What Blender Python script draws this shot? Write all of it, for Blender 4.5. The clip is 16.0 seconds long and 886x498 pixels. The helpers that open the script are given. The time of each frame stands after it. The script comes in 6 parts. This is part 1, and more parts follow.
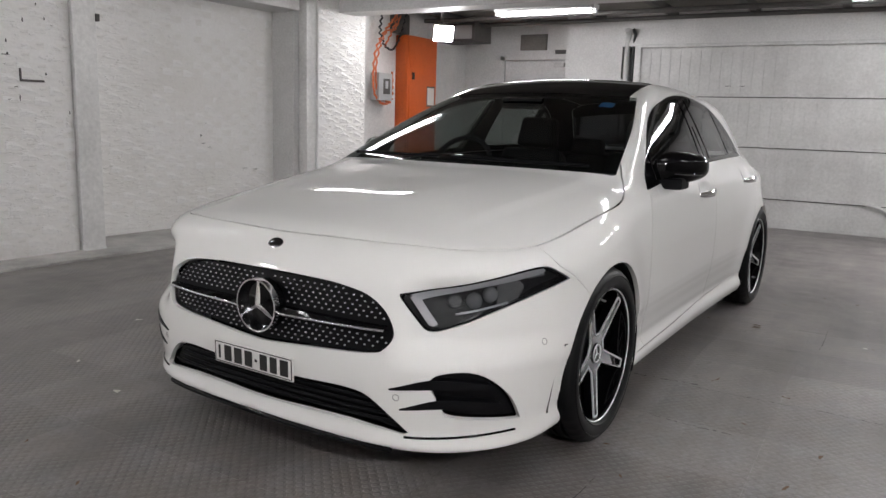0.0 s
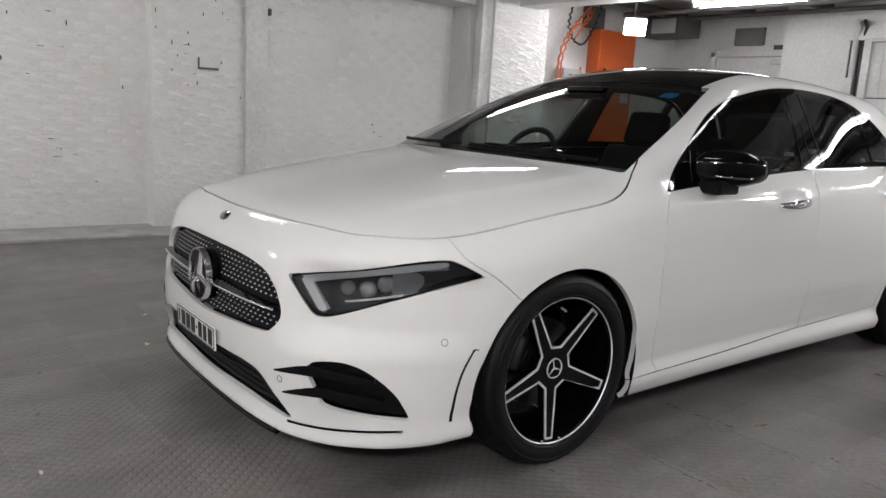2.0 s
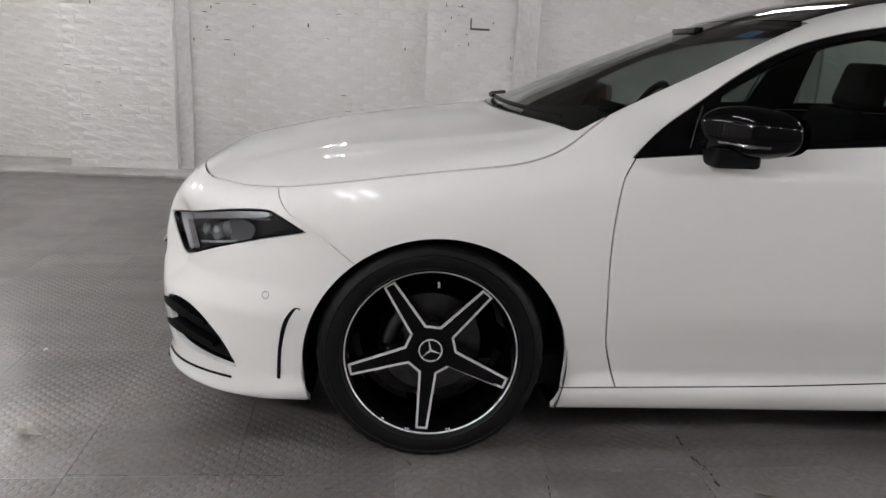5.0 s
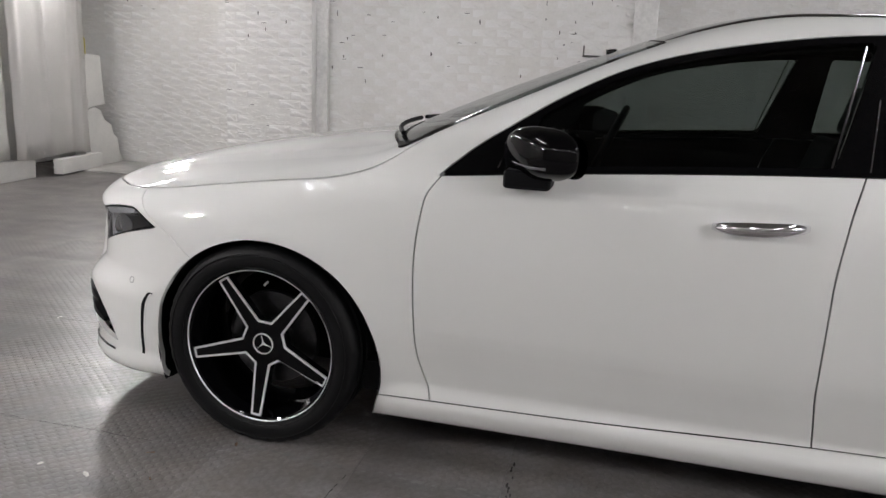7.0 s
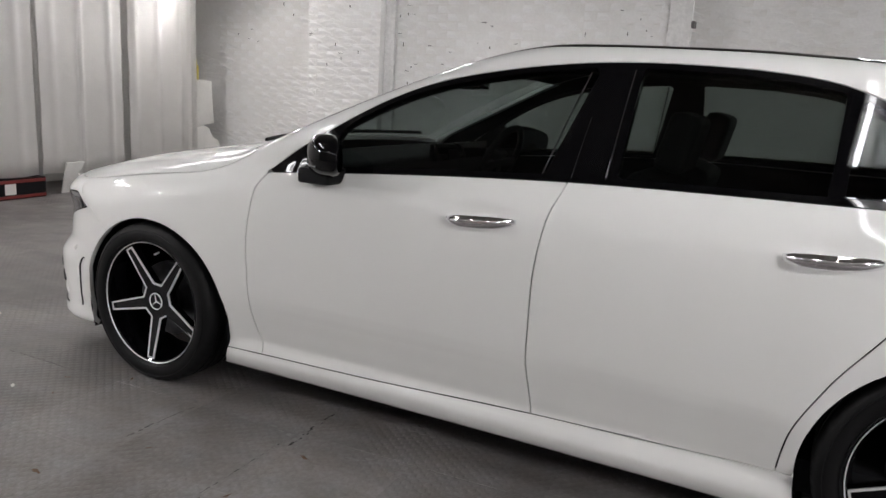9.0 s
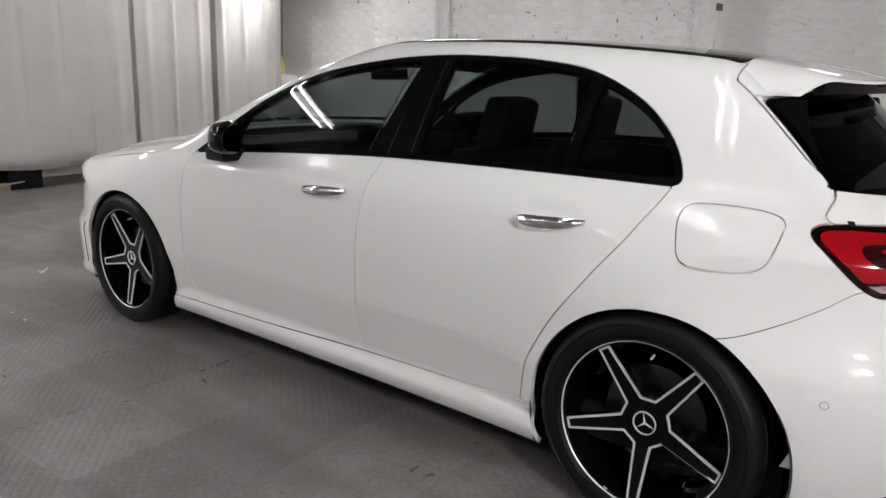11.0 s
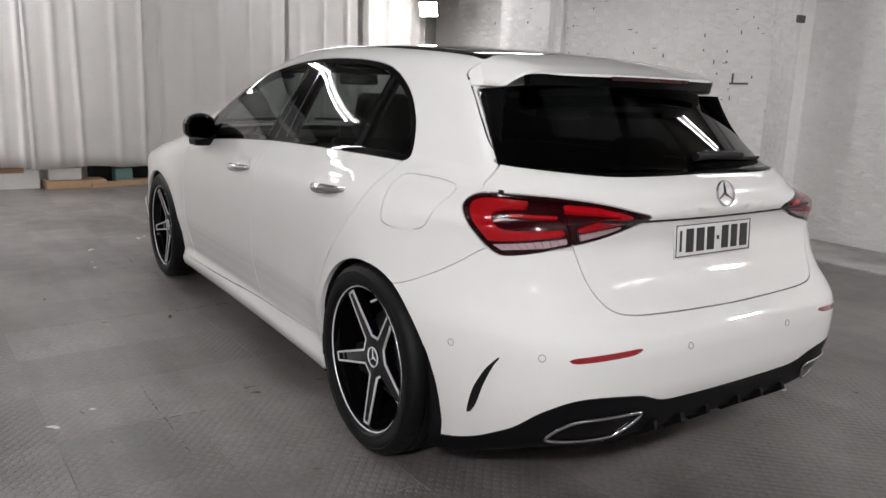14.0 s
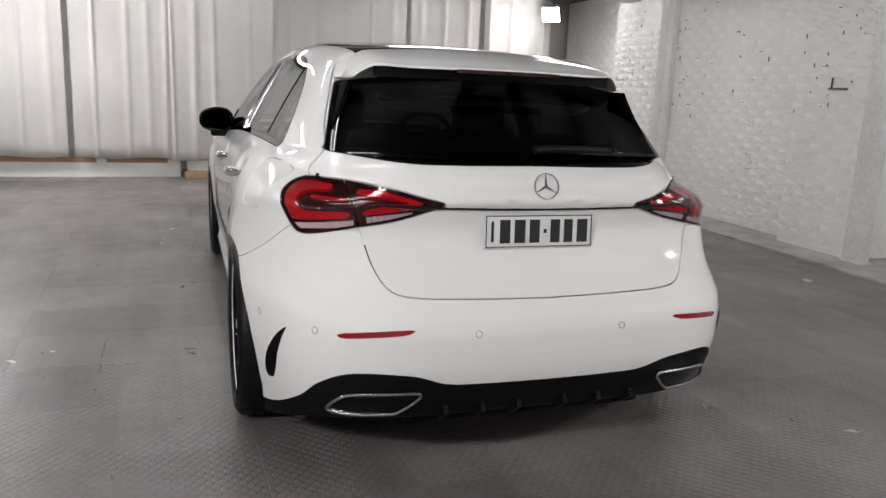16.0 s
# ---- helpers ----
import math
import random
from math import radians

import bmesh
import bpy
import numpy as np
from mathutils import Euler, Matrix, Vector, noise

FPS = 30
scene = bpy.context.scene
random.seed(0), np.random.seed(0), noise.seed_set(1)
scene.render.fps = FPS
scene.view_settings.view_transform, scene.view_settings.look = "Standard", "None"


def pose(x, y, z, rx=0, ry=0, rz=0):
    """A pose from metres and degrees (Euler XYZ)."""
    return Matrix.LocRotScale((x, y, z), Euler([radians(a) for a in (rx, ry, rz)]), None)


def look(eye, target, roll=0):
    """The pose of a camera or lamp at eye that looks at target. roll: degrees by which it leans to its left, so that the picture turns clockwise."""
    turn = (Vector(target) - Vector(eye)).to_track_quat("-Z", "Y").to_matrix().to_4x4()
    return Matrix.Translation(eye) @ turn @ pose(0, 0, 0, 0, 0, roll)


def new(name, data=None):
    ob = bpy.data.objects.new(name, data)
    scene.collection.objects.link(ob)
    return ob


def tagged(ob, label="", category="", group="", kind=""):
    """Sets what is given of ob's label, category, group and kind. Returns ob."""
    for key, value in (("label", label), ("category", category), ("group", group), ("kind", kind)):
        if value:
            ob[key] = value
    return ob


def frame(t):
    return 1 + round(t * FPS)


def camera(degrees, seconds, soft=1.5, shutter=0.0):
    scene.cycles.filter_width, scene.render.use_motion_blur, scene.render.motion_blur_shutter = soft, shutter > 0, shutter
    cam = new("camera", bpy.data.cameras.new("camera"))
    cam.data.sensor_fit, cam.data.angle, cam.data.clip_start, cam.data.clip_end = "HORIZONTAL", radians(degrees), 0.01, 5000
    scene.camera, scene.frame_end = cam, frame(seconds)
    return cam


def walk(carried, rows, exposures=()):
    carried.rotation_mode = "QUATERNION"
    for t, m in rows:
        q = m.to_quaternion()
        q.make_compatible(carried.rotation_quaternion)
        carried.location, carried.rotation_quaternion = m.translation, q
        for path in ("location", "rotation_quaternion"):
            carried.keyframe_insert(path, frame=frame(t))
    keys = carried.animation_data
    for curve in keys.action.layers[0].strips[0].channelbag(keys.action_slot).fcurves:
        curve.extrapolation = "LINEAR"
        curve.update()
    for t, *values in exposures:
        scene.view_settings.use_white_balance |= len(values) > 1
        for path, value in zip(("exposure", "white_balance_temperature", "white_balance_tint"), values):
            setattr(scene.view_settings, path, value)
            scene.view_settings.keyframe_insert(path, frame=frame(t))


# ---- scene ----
cam = camera(60.8, 16.0)
PATH = [
    (0, (1.662, -4.046, 1.174), (0.665, -2.346, 0.834), 1.7),
    (0.5, (1.893, -3.895, 1.171), (0.759, -2.281, 0.842), 2.4),
    (1, (2.077, -3.705, 1.164), (0.816, -2.188, 0.837), 3.2),
    (1.5, (2.205, -3.461, 1.16), (0.819, -2.061, 0.816), 3.5),
    (2, (2.376, -3.25, 1.155), (0.872, -1.983, 0.788), 3.4),
    (2.5, (2.464, -3.0, 1.152), (0.855, -1.88, 0.755), 3.1),
    (3, (2.557, -2.716, 1.147), (0.852, -1.759, 0.725), 3.0),
    (3.2, (2.603, -2.597, 1.145), (0.857, -1.723, 0.712), 2.9),
    (5.3, (2.835, -1.433, 1.17), (0.901, -1.319, 0.674), 2.8),
    (5.5, (2.839, -1.313, 1.162), (0.899, -1.268, 0.677), 2.9),
    (6, (2.902, -1.011, 1.176), (0.964, -1.128, 0.695), 2.6),
    (6.5, (2.89, -0.709, 1.192), (0.965, -0.974, 0.72), 2.6),
    (7, (2.886, -0.383, 1.198), (0.983, -0.788, 0.736), 2.6),
    (7.5, (2.943, -0.05, 1.203), (1.068, -0.583, 0.754), 2.8),
    (8, (2.93, 0.272, 1.21), (1.088, -0.374, 0.773), 2.9),
    (8.5, (2.966, 0.575, 1.225), (1.154, -0.159, 0.804), 3.0),
    (9, (2.991, 0.869, 1.225), (1.21, 0.057, 0.815), 3.2),
    (9.2, (2.94, 0.979, 1.231), (1.185, 0.118, 0.81), 3.2),
    (11.3, (2.854, 2.2, 1.281), (1.295, 1.024, 0.847), 2.1),
    (11.5, (2.845, 2.312, 1.258), (1.301, 1.111, 0.841), 2.5),
    (12, (2.751, 2.571, 1.25), (1.27, 1.294, 0.832), 2.3),
    (12.5, (2.653, 2.834, 1.252), (1.236, 1.486, 0.835), 2.1),
    (13, (2.517, 3.066, 1.254), (1.174, 1.644, 0.837), 2.0),
    (13.5, (2.34, 3.254, 1.25), (1.09, 1.749, 0.834), 1.9),
    (14, (2.172, 3.443, 1.227), (1.013, 1.866, 0.813), 2.0),
    (14.5, (1.967, 3.623, 1.237), (0.914, 1.972, 0.83), 2.2),
    (15, (1.725, 3.809, 1.233), (0.78, 2.093, 0.828), 2.4),
    (15.5, (1.492, 4.008, 1.222), (0.659, 2.236, 0.817), 2.6),
    (16, (1.218, 4.112, 1.216), (0.503, 2.29, 0.804), 2.6),
]
walk(cam, [(t, look(eye, target, roll)) for t, eye, target, roll in PATH], [(0, -0.11), (3, -0.05), (6, -0.04), (9, -0.03), (13, -0.05), (16, -0.12)])

# ---- world and lamps ----
world = bpy.data.worlds.new("world")
scene.world = world
world.use_nodes = True
world.node_tree.nodes["Background"].inputs[0].default_value = (0.03, 0.03, 0.032, 1)
world.node_tree.nodes["Background"].inputs[1].default_value = 0.3


# ---- materials ----
def material(name, colour, rough=0.5, metal=0.0, coat=0.0, coat_rough=0.03, ior=1.5, specular=0.5, coat_ior=1.5):
    m = bpy.data.materials.new(name)
    m.use_nodes = True
    b = m.node_tree.nodes["Principled BSDF"]
    b.inputs["Base Color"].default_value = (*colour, 1)
    b.inputs["Roughness"].default_value = rough
    b.inputs["Metallic"].default_value = metal
    b.inputs["Coat Weight"].default_value = coat
    b.inputs["Coat Roughness"].default_value = coat_rough
    b.inputs["IOR"].default_value = ior
    b.inputs["Coat IOR"].default_value = coat_ior
    b.inputs["Specular IOR Level"].default_value = specular
    return m


def node(m, kind, **values):
    n = m.node_tree.nodes.new(kind)
    for k, v in values.items():
        if k in n.inputs:
            n.inputs[k].default_value = v
    return n


def wire(m, a, b):
    m.node_tree.links.new(a, b)


def worn(m, scale=3.0, dark=0.75, fine=60.0, bump=0.15, depth=0.004, tint=(1, 1, 1), rough=None, lumps=0.0, grain_span=(0.86, 1.06)):
    """Gives a material stains at two sizes and a fine relief, in the object's own space."""
    t = m.node_tree
    b = t.nodes["Principled BSDF"]
    base = tuple(b.inputs["Base Color"].default_value)
    where = t.nodes.new("ShaderNodeTexCoord")
    big = node(m, "ShaderNodeTexNoise", Scale=scale, Detail=6.0, Roughness=0.62)
    small = node(m, "ShaderNodeTexNoise", Scale=fine, Detail=4.0, Roughness=0.6)
    for n in (big, small):
        wire(m, where.outputs["Object"], n.inputs["Vector"])
    ramp = t.nodes.new("ShaderNodeValToRGB")
    ramp.color_ramp.elements[0].position, ramp.color_ramp.elements[1].position = 0.32, 0.66
    ramp.color_ramp.elements[0].color = (*(c * dark * s for c, s in zip(base, tint)), 1)
    ramp.color_ramp.elements[1].color = base
    wire(m, big.outputs["Fac"], ramp.inputs["Fac"])
    mix = t.nodes.new("ShaderNodeMix")
    mix.data_type, mix.blend_type = "RGBA", "MULTIPLY"
    mix.inputs["Factor"].default_value = 1
    grain = t.nodes.new("ShaderNodeMapRange")
    grain.inputs["From Min"].default_value, grain.inputs["From Max"].default_value = 0.3, 0.7
    grain.inputs["To Min"].default_value, grain.inputs["To Max"].default_value = grain_span
    wire(m, small.outputs["Fac"], grain.inputs["Value"])
    wire(m, ramp.outputs["Color"], mix.inputs["A"])
    wire(m, grain.outputs["Result"], mix.inputs["B"])
    wire(m, mix.outputs["Result"], b.inputs["Base Color"])
    bp = node(m, "ShaderNodeBump", Strength=bump, Distance=depth)
    wire(m, small.outputs["Fac"], bp.inputs["Height"])
    wire(m, bp.outputs["Normal"], b.inputs["Normal"])
    if lumps:
        # thick paint over brick: broad swells and small flaked edges
        uneven = node(m, "ShaderNodeTexNoise", Scale=7.0, Detail=2.5, Roughness=0.5)
        flakes = node(m, "ShaderNodeTexNoise", Scale=17.0, Detail=3.0, Roughness=0.55)
        flat = t.nodes.new("ShaderNodeMapping")
        flat.inputs["Scale"].default_value = (1.0, 0.6, 1.9)
        wire(m, where.outputs["Object"], flat.inputs["Vector"])
        wire(m, flat.outputs["Vector"], uneven.inputs["Vector"])
        wire(m, flat.outputs["Vector"], flakes.inputs["Vector"])
        sharp = t.nodes.new("ShaderNodeMapRange")
        sharp.inputs["From Min"].default_value, sharp.inputs["From Max"].default_value = 0.56, 0.62
        wire(m, flakes.outputs["Fac"], sharp.inputs["Value"])
        low = node(m, "ShaderNodeBump", Strength=0.7, Distance=lumps)
        edge = node(m, "ShaderNodeBump", Strength=0.8, Distance=lumps * 0.22)
        wire(m, uneven.outputs["Fac"], low.inputs["Height"])
        wire(m, sharp.outputs["Result"], edge.inputs["Height"])
        wire(m, low.outputs["Normal"], edge.inputs["Normal"])
        wire(m, edge.outputs["Normal"], bp.inputs["Normal"])
    if rough:
        rr = t.nodes.new("ShaderNodeMapRange")
        rr.inputs["To Min"].default_value, rr.inputs["To Max"].default_value = rough
        wire(m, big.outputs["Fac"], rr.inputs["Value"])
        wire(m, rr.outputs["Result"], b.inputs["Roughness"])
    return m


def sheet_glass(name, tint, rough=0.0, ior=1.5):
    """A pane: tinted light goes straight through, and gloss grows with the angle."""
    m = bpy.data.materials.new(name)
    m.use_nodes = True
    t = m.node_tree
    t.nodes.clear()
    out = t.nodes.new("ShaderNodeOutputMaterial")
    clear, gloss, mix, edge = (t.nodes.new(k) for k in ("ShaderNodeBsdfTransparent", "ShaderNodeBsdfGlossy", "ShaderNodeMixShader", "ShaderNodeLayerWeight"))
    clear.inputs["Color"].default_value = (*tint, 1)
    gloss.inputs["Roughness"].default_value = rough
    edge.inputs["Blend"].default_value = 0.5
    power, share = t.nodes.new("ShaderNodeMath"), t.nodes.new("ShaderNodeMath")
    power.operation, share.operation = "POWER", "MULTIPLY_ADD"
    low = ((ior - 1) / (ior + 1)) ** 2
    power.inputs[1].default_value, share.inputs[1].default_value, share.inputs[2].default_value = 5.0, 1 - low, low
    wire(m, edge.outputs["Facing"], power.inputs[0])
    wire(m, power.outputs[0], share.inputs[0])
    wire(m, share.outputs[0], mix.inputs["Fac"])
    wire(m, clear.outputs["BSDF"], mix.inputs[1])
    wire(m, gloss.outputs["BSDF"], mix.inputs[2])
    wire(m, mix.outputs["Shader"], out.inputs["Surface"])
    return m


def glow(name, colour, strength):
    m = material(name, colour, 0.4)
    b = m.node_tree.nodes["Principled BSDF"]
    b.inputs["Emission Color"].default_value = (*colour, 1)
    b.inputs["Emission Strength"].default_value = strength
    return m


PAINT = material("white car paint", (0.76, 0.76, 0.74), 0.55, coat=1.0, coat_rough=0.03, specular=0.1, coat_ior=1.31)
GLOSS_BLACK = material("gloss black", (0.0025, 0.0025, 0.003), 0.03, ior=1.34, specular=0.5)
PLASTIC = worn(material("grained black plastic", (0.0035, 0.0035, 0.0045), 0.55, specular=0.16), 4, 0.8, 260, 0.2, 0.001)
MATT_BLACK = material("matt black", (0.0015, 0.0015, 0.002), 0.7, specular=0.04)
DARK_TRIM = material("dark cabin trim", (0.006, 0.006, 0.007), 0.75, specular=0.2)
SEAT = worn(material("black upholstery", (0.007, 0.007, 0.008), 0.8, specular=0.3), 6, 0.8, 300, 0.3, 0.002)
RUBBER = worn(material("tyre rubber", (0.0045, 0.0045, 0.005), 0.55, specular=0.22), 8, 0.8, 90, 0.15, 0.001)
CHROME = material("chrome", (0.86, 0.86, 0.88), 0.10, metal=1.0)
DARK_CHROME = material("dark chrome", (0.25, 0.25, 0.27), 0.12, metal=1.0)
MACHINED = material("machined alloy", (0.80, 0.80, 0.81), 0.36, metal=0.4)
STUD = material("bright grille stud", (0.42, 0.42, 0.43), 0.45, metal=0.4)
BADGE = material("satin chrome badge", (0.50, 0.50, 0.52), 0.16, metal=1.0)
DISC_STEEL = worn(material("brake steel", (0.10, 0.10, 0.105), 0.35, metal=1.0), 20, 0.7, 200, 0.1, 0.001)
GLASS_SIDE = sheet_glass("tinted side glass", (0.31, 0.345, 0.33))
GLASS_FRONT = sheet_glass("windscreen glass", (0.60, 0.645, 0.64))
GLASS_DARK = sheet_glass("privacy glass", (0.040, 0.042, 0.045))
LENS = sheet_glass("clear lamp lens", (0.92, 0.93, 0.94))
RED_COVER = sheet_glass("red-tinted lamp cover", (0.95, 0.82, 0.83))
RED_LENS = material("red lamp lens", (0.40, 0.004, 0.010), 0.2, coat=1.0, specular=0.1)
RED_DARK = material("dark red lamp lens", (0.026, 0.001, 0.003), 0.2, coat=1.0, specular=0.1)
RED_BLACK = material("smoked lamp border", (0.014, 0.002, 0.003), 0.2, coat=1.0, specular=0.1)
RED_GLOSS = material("red reflector", (0.26, 0.005, 0.010), 0.12, coat=1.0)
LAMP_WHITE = material("clear ribbed lens", (0.52, 0.51, 0.53), 0.22, coat=0.8)
LAMP_SILVER = material("lamp reflector", (0.44, 0.45, 0.47), 0.35, metal=0.5)
BOWL = material("smoked lamp bowl", (0.17, 0.175, 0.18), 0.28, metal=0.6)
LAMP_GREY = material("dark lamp housing", (0.012, 0.012, 0.014), 0.3)
LENS_GREY = material("grey lamp glass", (0.11, 0.115, 0.12), 0.06, coat=1.0)
# mirror colour set very dark, so that it reads nearly black
MIRROR = material("dark-toned mirror glass", (0.09, 0.09, 0.10), 0.02, metal=1.0)
PLATE_WHITE = material("plate sheet", (0.72, 0.72, 0.70), 0.35, coat=0.4)
INK = material("black lettering bars", (0.012, 0.012, 0.012), 0.5)
BLUE = material("blue sticker", (0.02, 0.16, 0.42), 0.5)
LINE = material("grey ring", (0.32, 0.32, 0.31), 0.5)
WALL = worn(material("white painted brick", (0.85, 0.845, 0.835), 0.55), 1.3, 0.88, 38, 0.20, 0.003, (1.0, 0.985, 0.955), lumps=0.022, grain_span=(0.955, 1.02))
PLASTER = worn(material("white painted plaster", (0.68, 0.675, 0.665), 0.6), 1.0, 0.82, 45, 0.35, 0.004)
STEEL_WHITE = worn(material("white painted steel", (0.60, 0.60, 0.59), 0.45), 2.0, 0.78, 30, 0.1, 0.002)
KERB = worn(material("pale worn concrete", (0.50, 0.49, 0.47), 0.8), 2.2, 0.55, 50, 0.5, 0.006)
BED = worn(material("dark floor bed", (0.035, 0.033, 0.031), 0.9), 2.0, 0.7, 60, 0.3, 0.003)
POST = worn(material("white painted post", (0.78, 0.775, 0.76), 0.5), 2.0, 0.82, 30, 0.15, 0.003)
CONCRETE = worn(material("grey concrete", (0.30, 0.29, 0.27), 0.8), 2.0, 0.7, 60, 0.4, 0.004)
DARK_STEEL = worn(material("dark grimy steel", (0.09, 0.085, 0.08), 0.6), 3, 0.6, 50, 0.2, 0.003)
CEILING = worn(material("dusty ceiling", (0.22, 0.205, 0.185), 0.8), 1.5, 0.6, 40, 0.3, 0.004)
ORANGE = worn(material("orange enamel", (0.62, 0.115, 0.02), 0.4), 2, 0.85, 60, 0.1, 0.001)
GREY_BOX = material("grey box", (0.36, 0.37, 0.37), 0.5)
CLOTH = worn(material("off-white curtain cloth", (0.85, 0.83, 0.80), 0.85), 1.6, 0.92, 220, 0.35, 0.001)
CARD = worn(material("brown cardboard", (0.36, 0.235, 0.135), 0.8), 4, 0.8, 90, 0.1, 0.001)
FOAM = worn(material("white board", (0.74, 0.73, 0.70), 0.7), 2, 0.86, 60, 0.15, 0.002, grain_span=(0.95, 1.02))
CABLE_ORANGE = material("orange cable", (0.55, 0.14, 0.05), 0.5)
CABLE_BLACK = material("black cable", (0.015, 0.015, 0.015), 0.5)
PAPER = material("litter paper", (0.68, 0.66, 0.62), 0.8)
LEAF = material("dry leaf", (0.15, 0.09, 0.055), 0.8)
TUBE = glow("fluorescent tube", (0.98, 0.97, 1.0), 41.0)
FLOOD = glow("floodlight lens", (1.0, 0.975, 0.99), 610.0)
FLOOD_MID = glow("middling floodlight lens", (1.0, 0.975, 0.99), 480.0)
FLOOD_DIM = glow("dimmer floodlight lens", (1.0, 0.975, 0.985), 320.0)


def floor_material():
    """Worn grey rubber tiles with rows of small round studs; the stud rows follow the world."""
    m = material("studded grey floor", (0.105, 0.098, 0.090), 0.5)
    t = m.node_tree
    b = t.nodes["Principled BSDF"]
    where = t.nodes.new("ShaderNodeNewGeometry")
    place = where.outputs["Position"]
    one = t.nodes.new("ShaderNodeObjectInfo")

    def maths(op, a, c=None):
        n = t.nodes.new("ShaderNodeMath")
        n.operation = op
        for i, v in enumerate((a, c)):
            if v is None:
                continue
            if isinstance(v, (int, float)):
                n.inputs[i].default_value = v
            else:
                wire(m, v, n.inputs[i])
        return n.outputs[0]
    cut = t.nodes.new("ShaderNodeSeparateXYZ")
    wire(m, place, cut.inputs[0])
    a, c = 0.0400, 0.0450
    near = None
    for shift in (0.0, 0.5):
        u = maths("ABSOLUTE", maths("SUBTRACT", maths("FRACT", maths("ADD", maths("DIVIDE", cut.outputs["X"], a), shift + 100)), 0.5))
        v = maths("ABSOLUTE", maths("SUBTRACT", maths("FRACT", maths("ADD", maths("DIVIDE", cut.outputs["Y"], c), shift + 100)), 0.5))
        u, v = maths("MULTIPLY", u, a), maths("MULTIPLY", v, c)
        d = maths("SQRT", maths("ADD", maths("MULTIPLY", u, u), maths("MULTIPLY", v, v)))
        near = d if near is None else maths("MINIMUM", near, d)
    dome = t.nodes.new("ShaderNodeMapRange")
    dome.interpolation_type = "SMOOTHSTEP"
    dome.inputs["From Min"].default_value, dome.inputs["From Max"].default_value = 0.0095, 0.0130
    dome.inputs["To Min"].default_value, dome.inputs["To Max"].default_value = 1.0, 0.0
    wire(m, near, dome.inputs["Value"])
    big = node(m, "ShaderNodeTexNoise", Scale=0.9, Detail=7.0, Roughness=0.62)
    mid = node(m, "ShaderNodeTexNoise", Scale=6.0, Detail=6.0, Roughness=0.65)
    worn_out = node(m, "ShaderNodeTexNoise", Scale=1.7, Detail=4.0, Roughness=0.55)
    fine = node(m, "ShaderNodeTexNoise", Scale=150.0, Detail=3.0)
    for n in (big, mid, worn_out, fine):
        wire(m, place, n.inputs["Vector"])

    def span(value, f0, f1, t0, t1):
        n = t.nodes.new("ShaderNodeMapRange")
        for k, v in zip(("From Min", "From Max", "To Min", "To Max"), (f0, f1, t0, t1)):
            n.inputs[k].default_value = v
        wire(m, value, n.inputs["Value"])
        return n.outputs["Result"]
    # how much of the studs is left
    left = span(worn_out.outputs["Fac"], 0.40, 0.62, 0.08, 0.9)
    # the lane beside the parking spot is trodden nearly smooth
    du, dv = maths("DIVIDE", maths("SUBTRACT", cut.outputs["X"], 1.25), 0.75), maths("DIVIDE", maths("ADD", cut.outputs["Y"], 0.25), 1.5)
    lane = maths("SQRT", maths("ADD", maths("MULTIPLY", du, du), maths("MULTIPLY", dv, dv)))
    lane = maths("ADD", lane, span(mid.outputs["Fac"], 0.2, 0.8, -0.35, 0.35))
    left = maths("MULTIPLY", left, span(lane, 0.75, 1.25, 0.30, 1.0))
    tone = maths("MULTIPLY", span(big.outputs["Fac"], 0.32, 0.68, 0.62, 1.28), span(mid.outputs["Fac"], 0.3, 0.7, 0.84, 1.12))
    speck = node(m, "ShaderNodeTexNoise", Scale=48.0, Detail=5.0, Roughness=0.7)
    wire(m, place, speck.inputs["Vector"])
    tone = maths("MULTIPLY", tone, span(speck.outputs["Fac"], 0.3, 0.7, 0.80, 1.18))
    smear = t.nodes.new("ShaderNodeMapping")
    smear.inputs["Scale"].default_value = (5.0, 0.7, 1.0)
    wire(m, place, smear.inputs["Vector"])
    lanes = node(m, "ShaderNodeTexNoise", Scale=1.0, Detail=5.0, Roughness=0.6)
    wire(m, smear.outputs["Vector"], lanes.inputs["Vector"])
    tone = maths("MULTIPLY", tone, span(lanes.outputs["Fac"], 0.3, 0.7, 0.80, 1.20))
    tone = maths("MULTIPLY", tone, span(one.outputs["Random"], 0.0, 1.0, 0.84, 1.12))
    tone = maths("MULTIPLY", tone, maths("ADD", 0.95, maths("MULTIPLY", 0.16, maths("MULTIPLY", dome.outputs["Result"], left))))
    hue = t.nodes.new("ShaderNodeMix")
    hue.data_type = "RGBA"
    hue.inputs["A"].default_value, hue.inputs["B"].default_value = (0.190, 0.168, 0.155, 1), (0.186, 0.178, 0.178, 1)
    wire(m, span(mid.outputs["Fac"], 0.35, 0.65, 0.0, 1.0), hue.inputs["Factor"])
    scale = t.nodes.new("ShaderNodeVectorMath")
    scale.operation = "SCALE"
    wire(m, hue.outputs["Result"], scale.inputs[0])
    wire(m, tone, scale.inputs["Scale"])
    wire(m, scale.outputs[0], b.inputs["Base Color"])
    b1 = node(m, "ShaderNodeBump", Strength=0.9, Distance=0.003)
    b2 = node(m, "ShaderNodeBump", Strength=0.3, Distance=0.0015)
    wire(m, maths("MULTIPLY", dome.outputs["Result"], left), b1.inputs["Height"])
    wire(m, fine.outputs["Fac"], b2.inputs["Height"])
    wire(m, b1.outputs["Normal"], b2.inputs["Normal"])
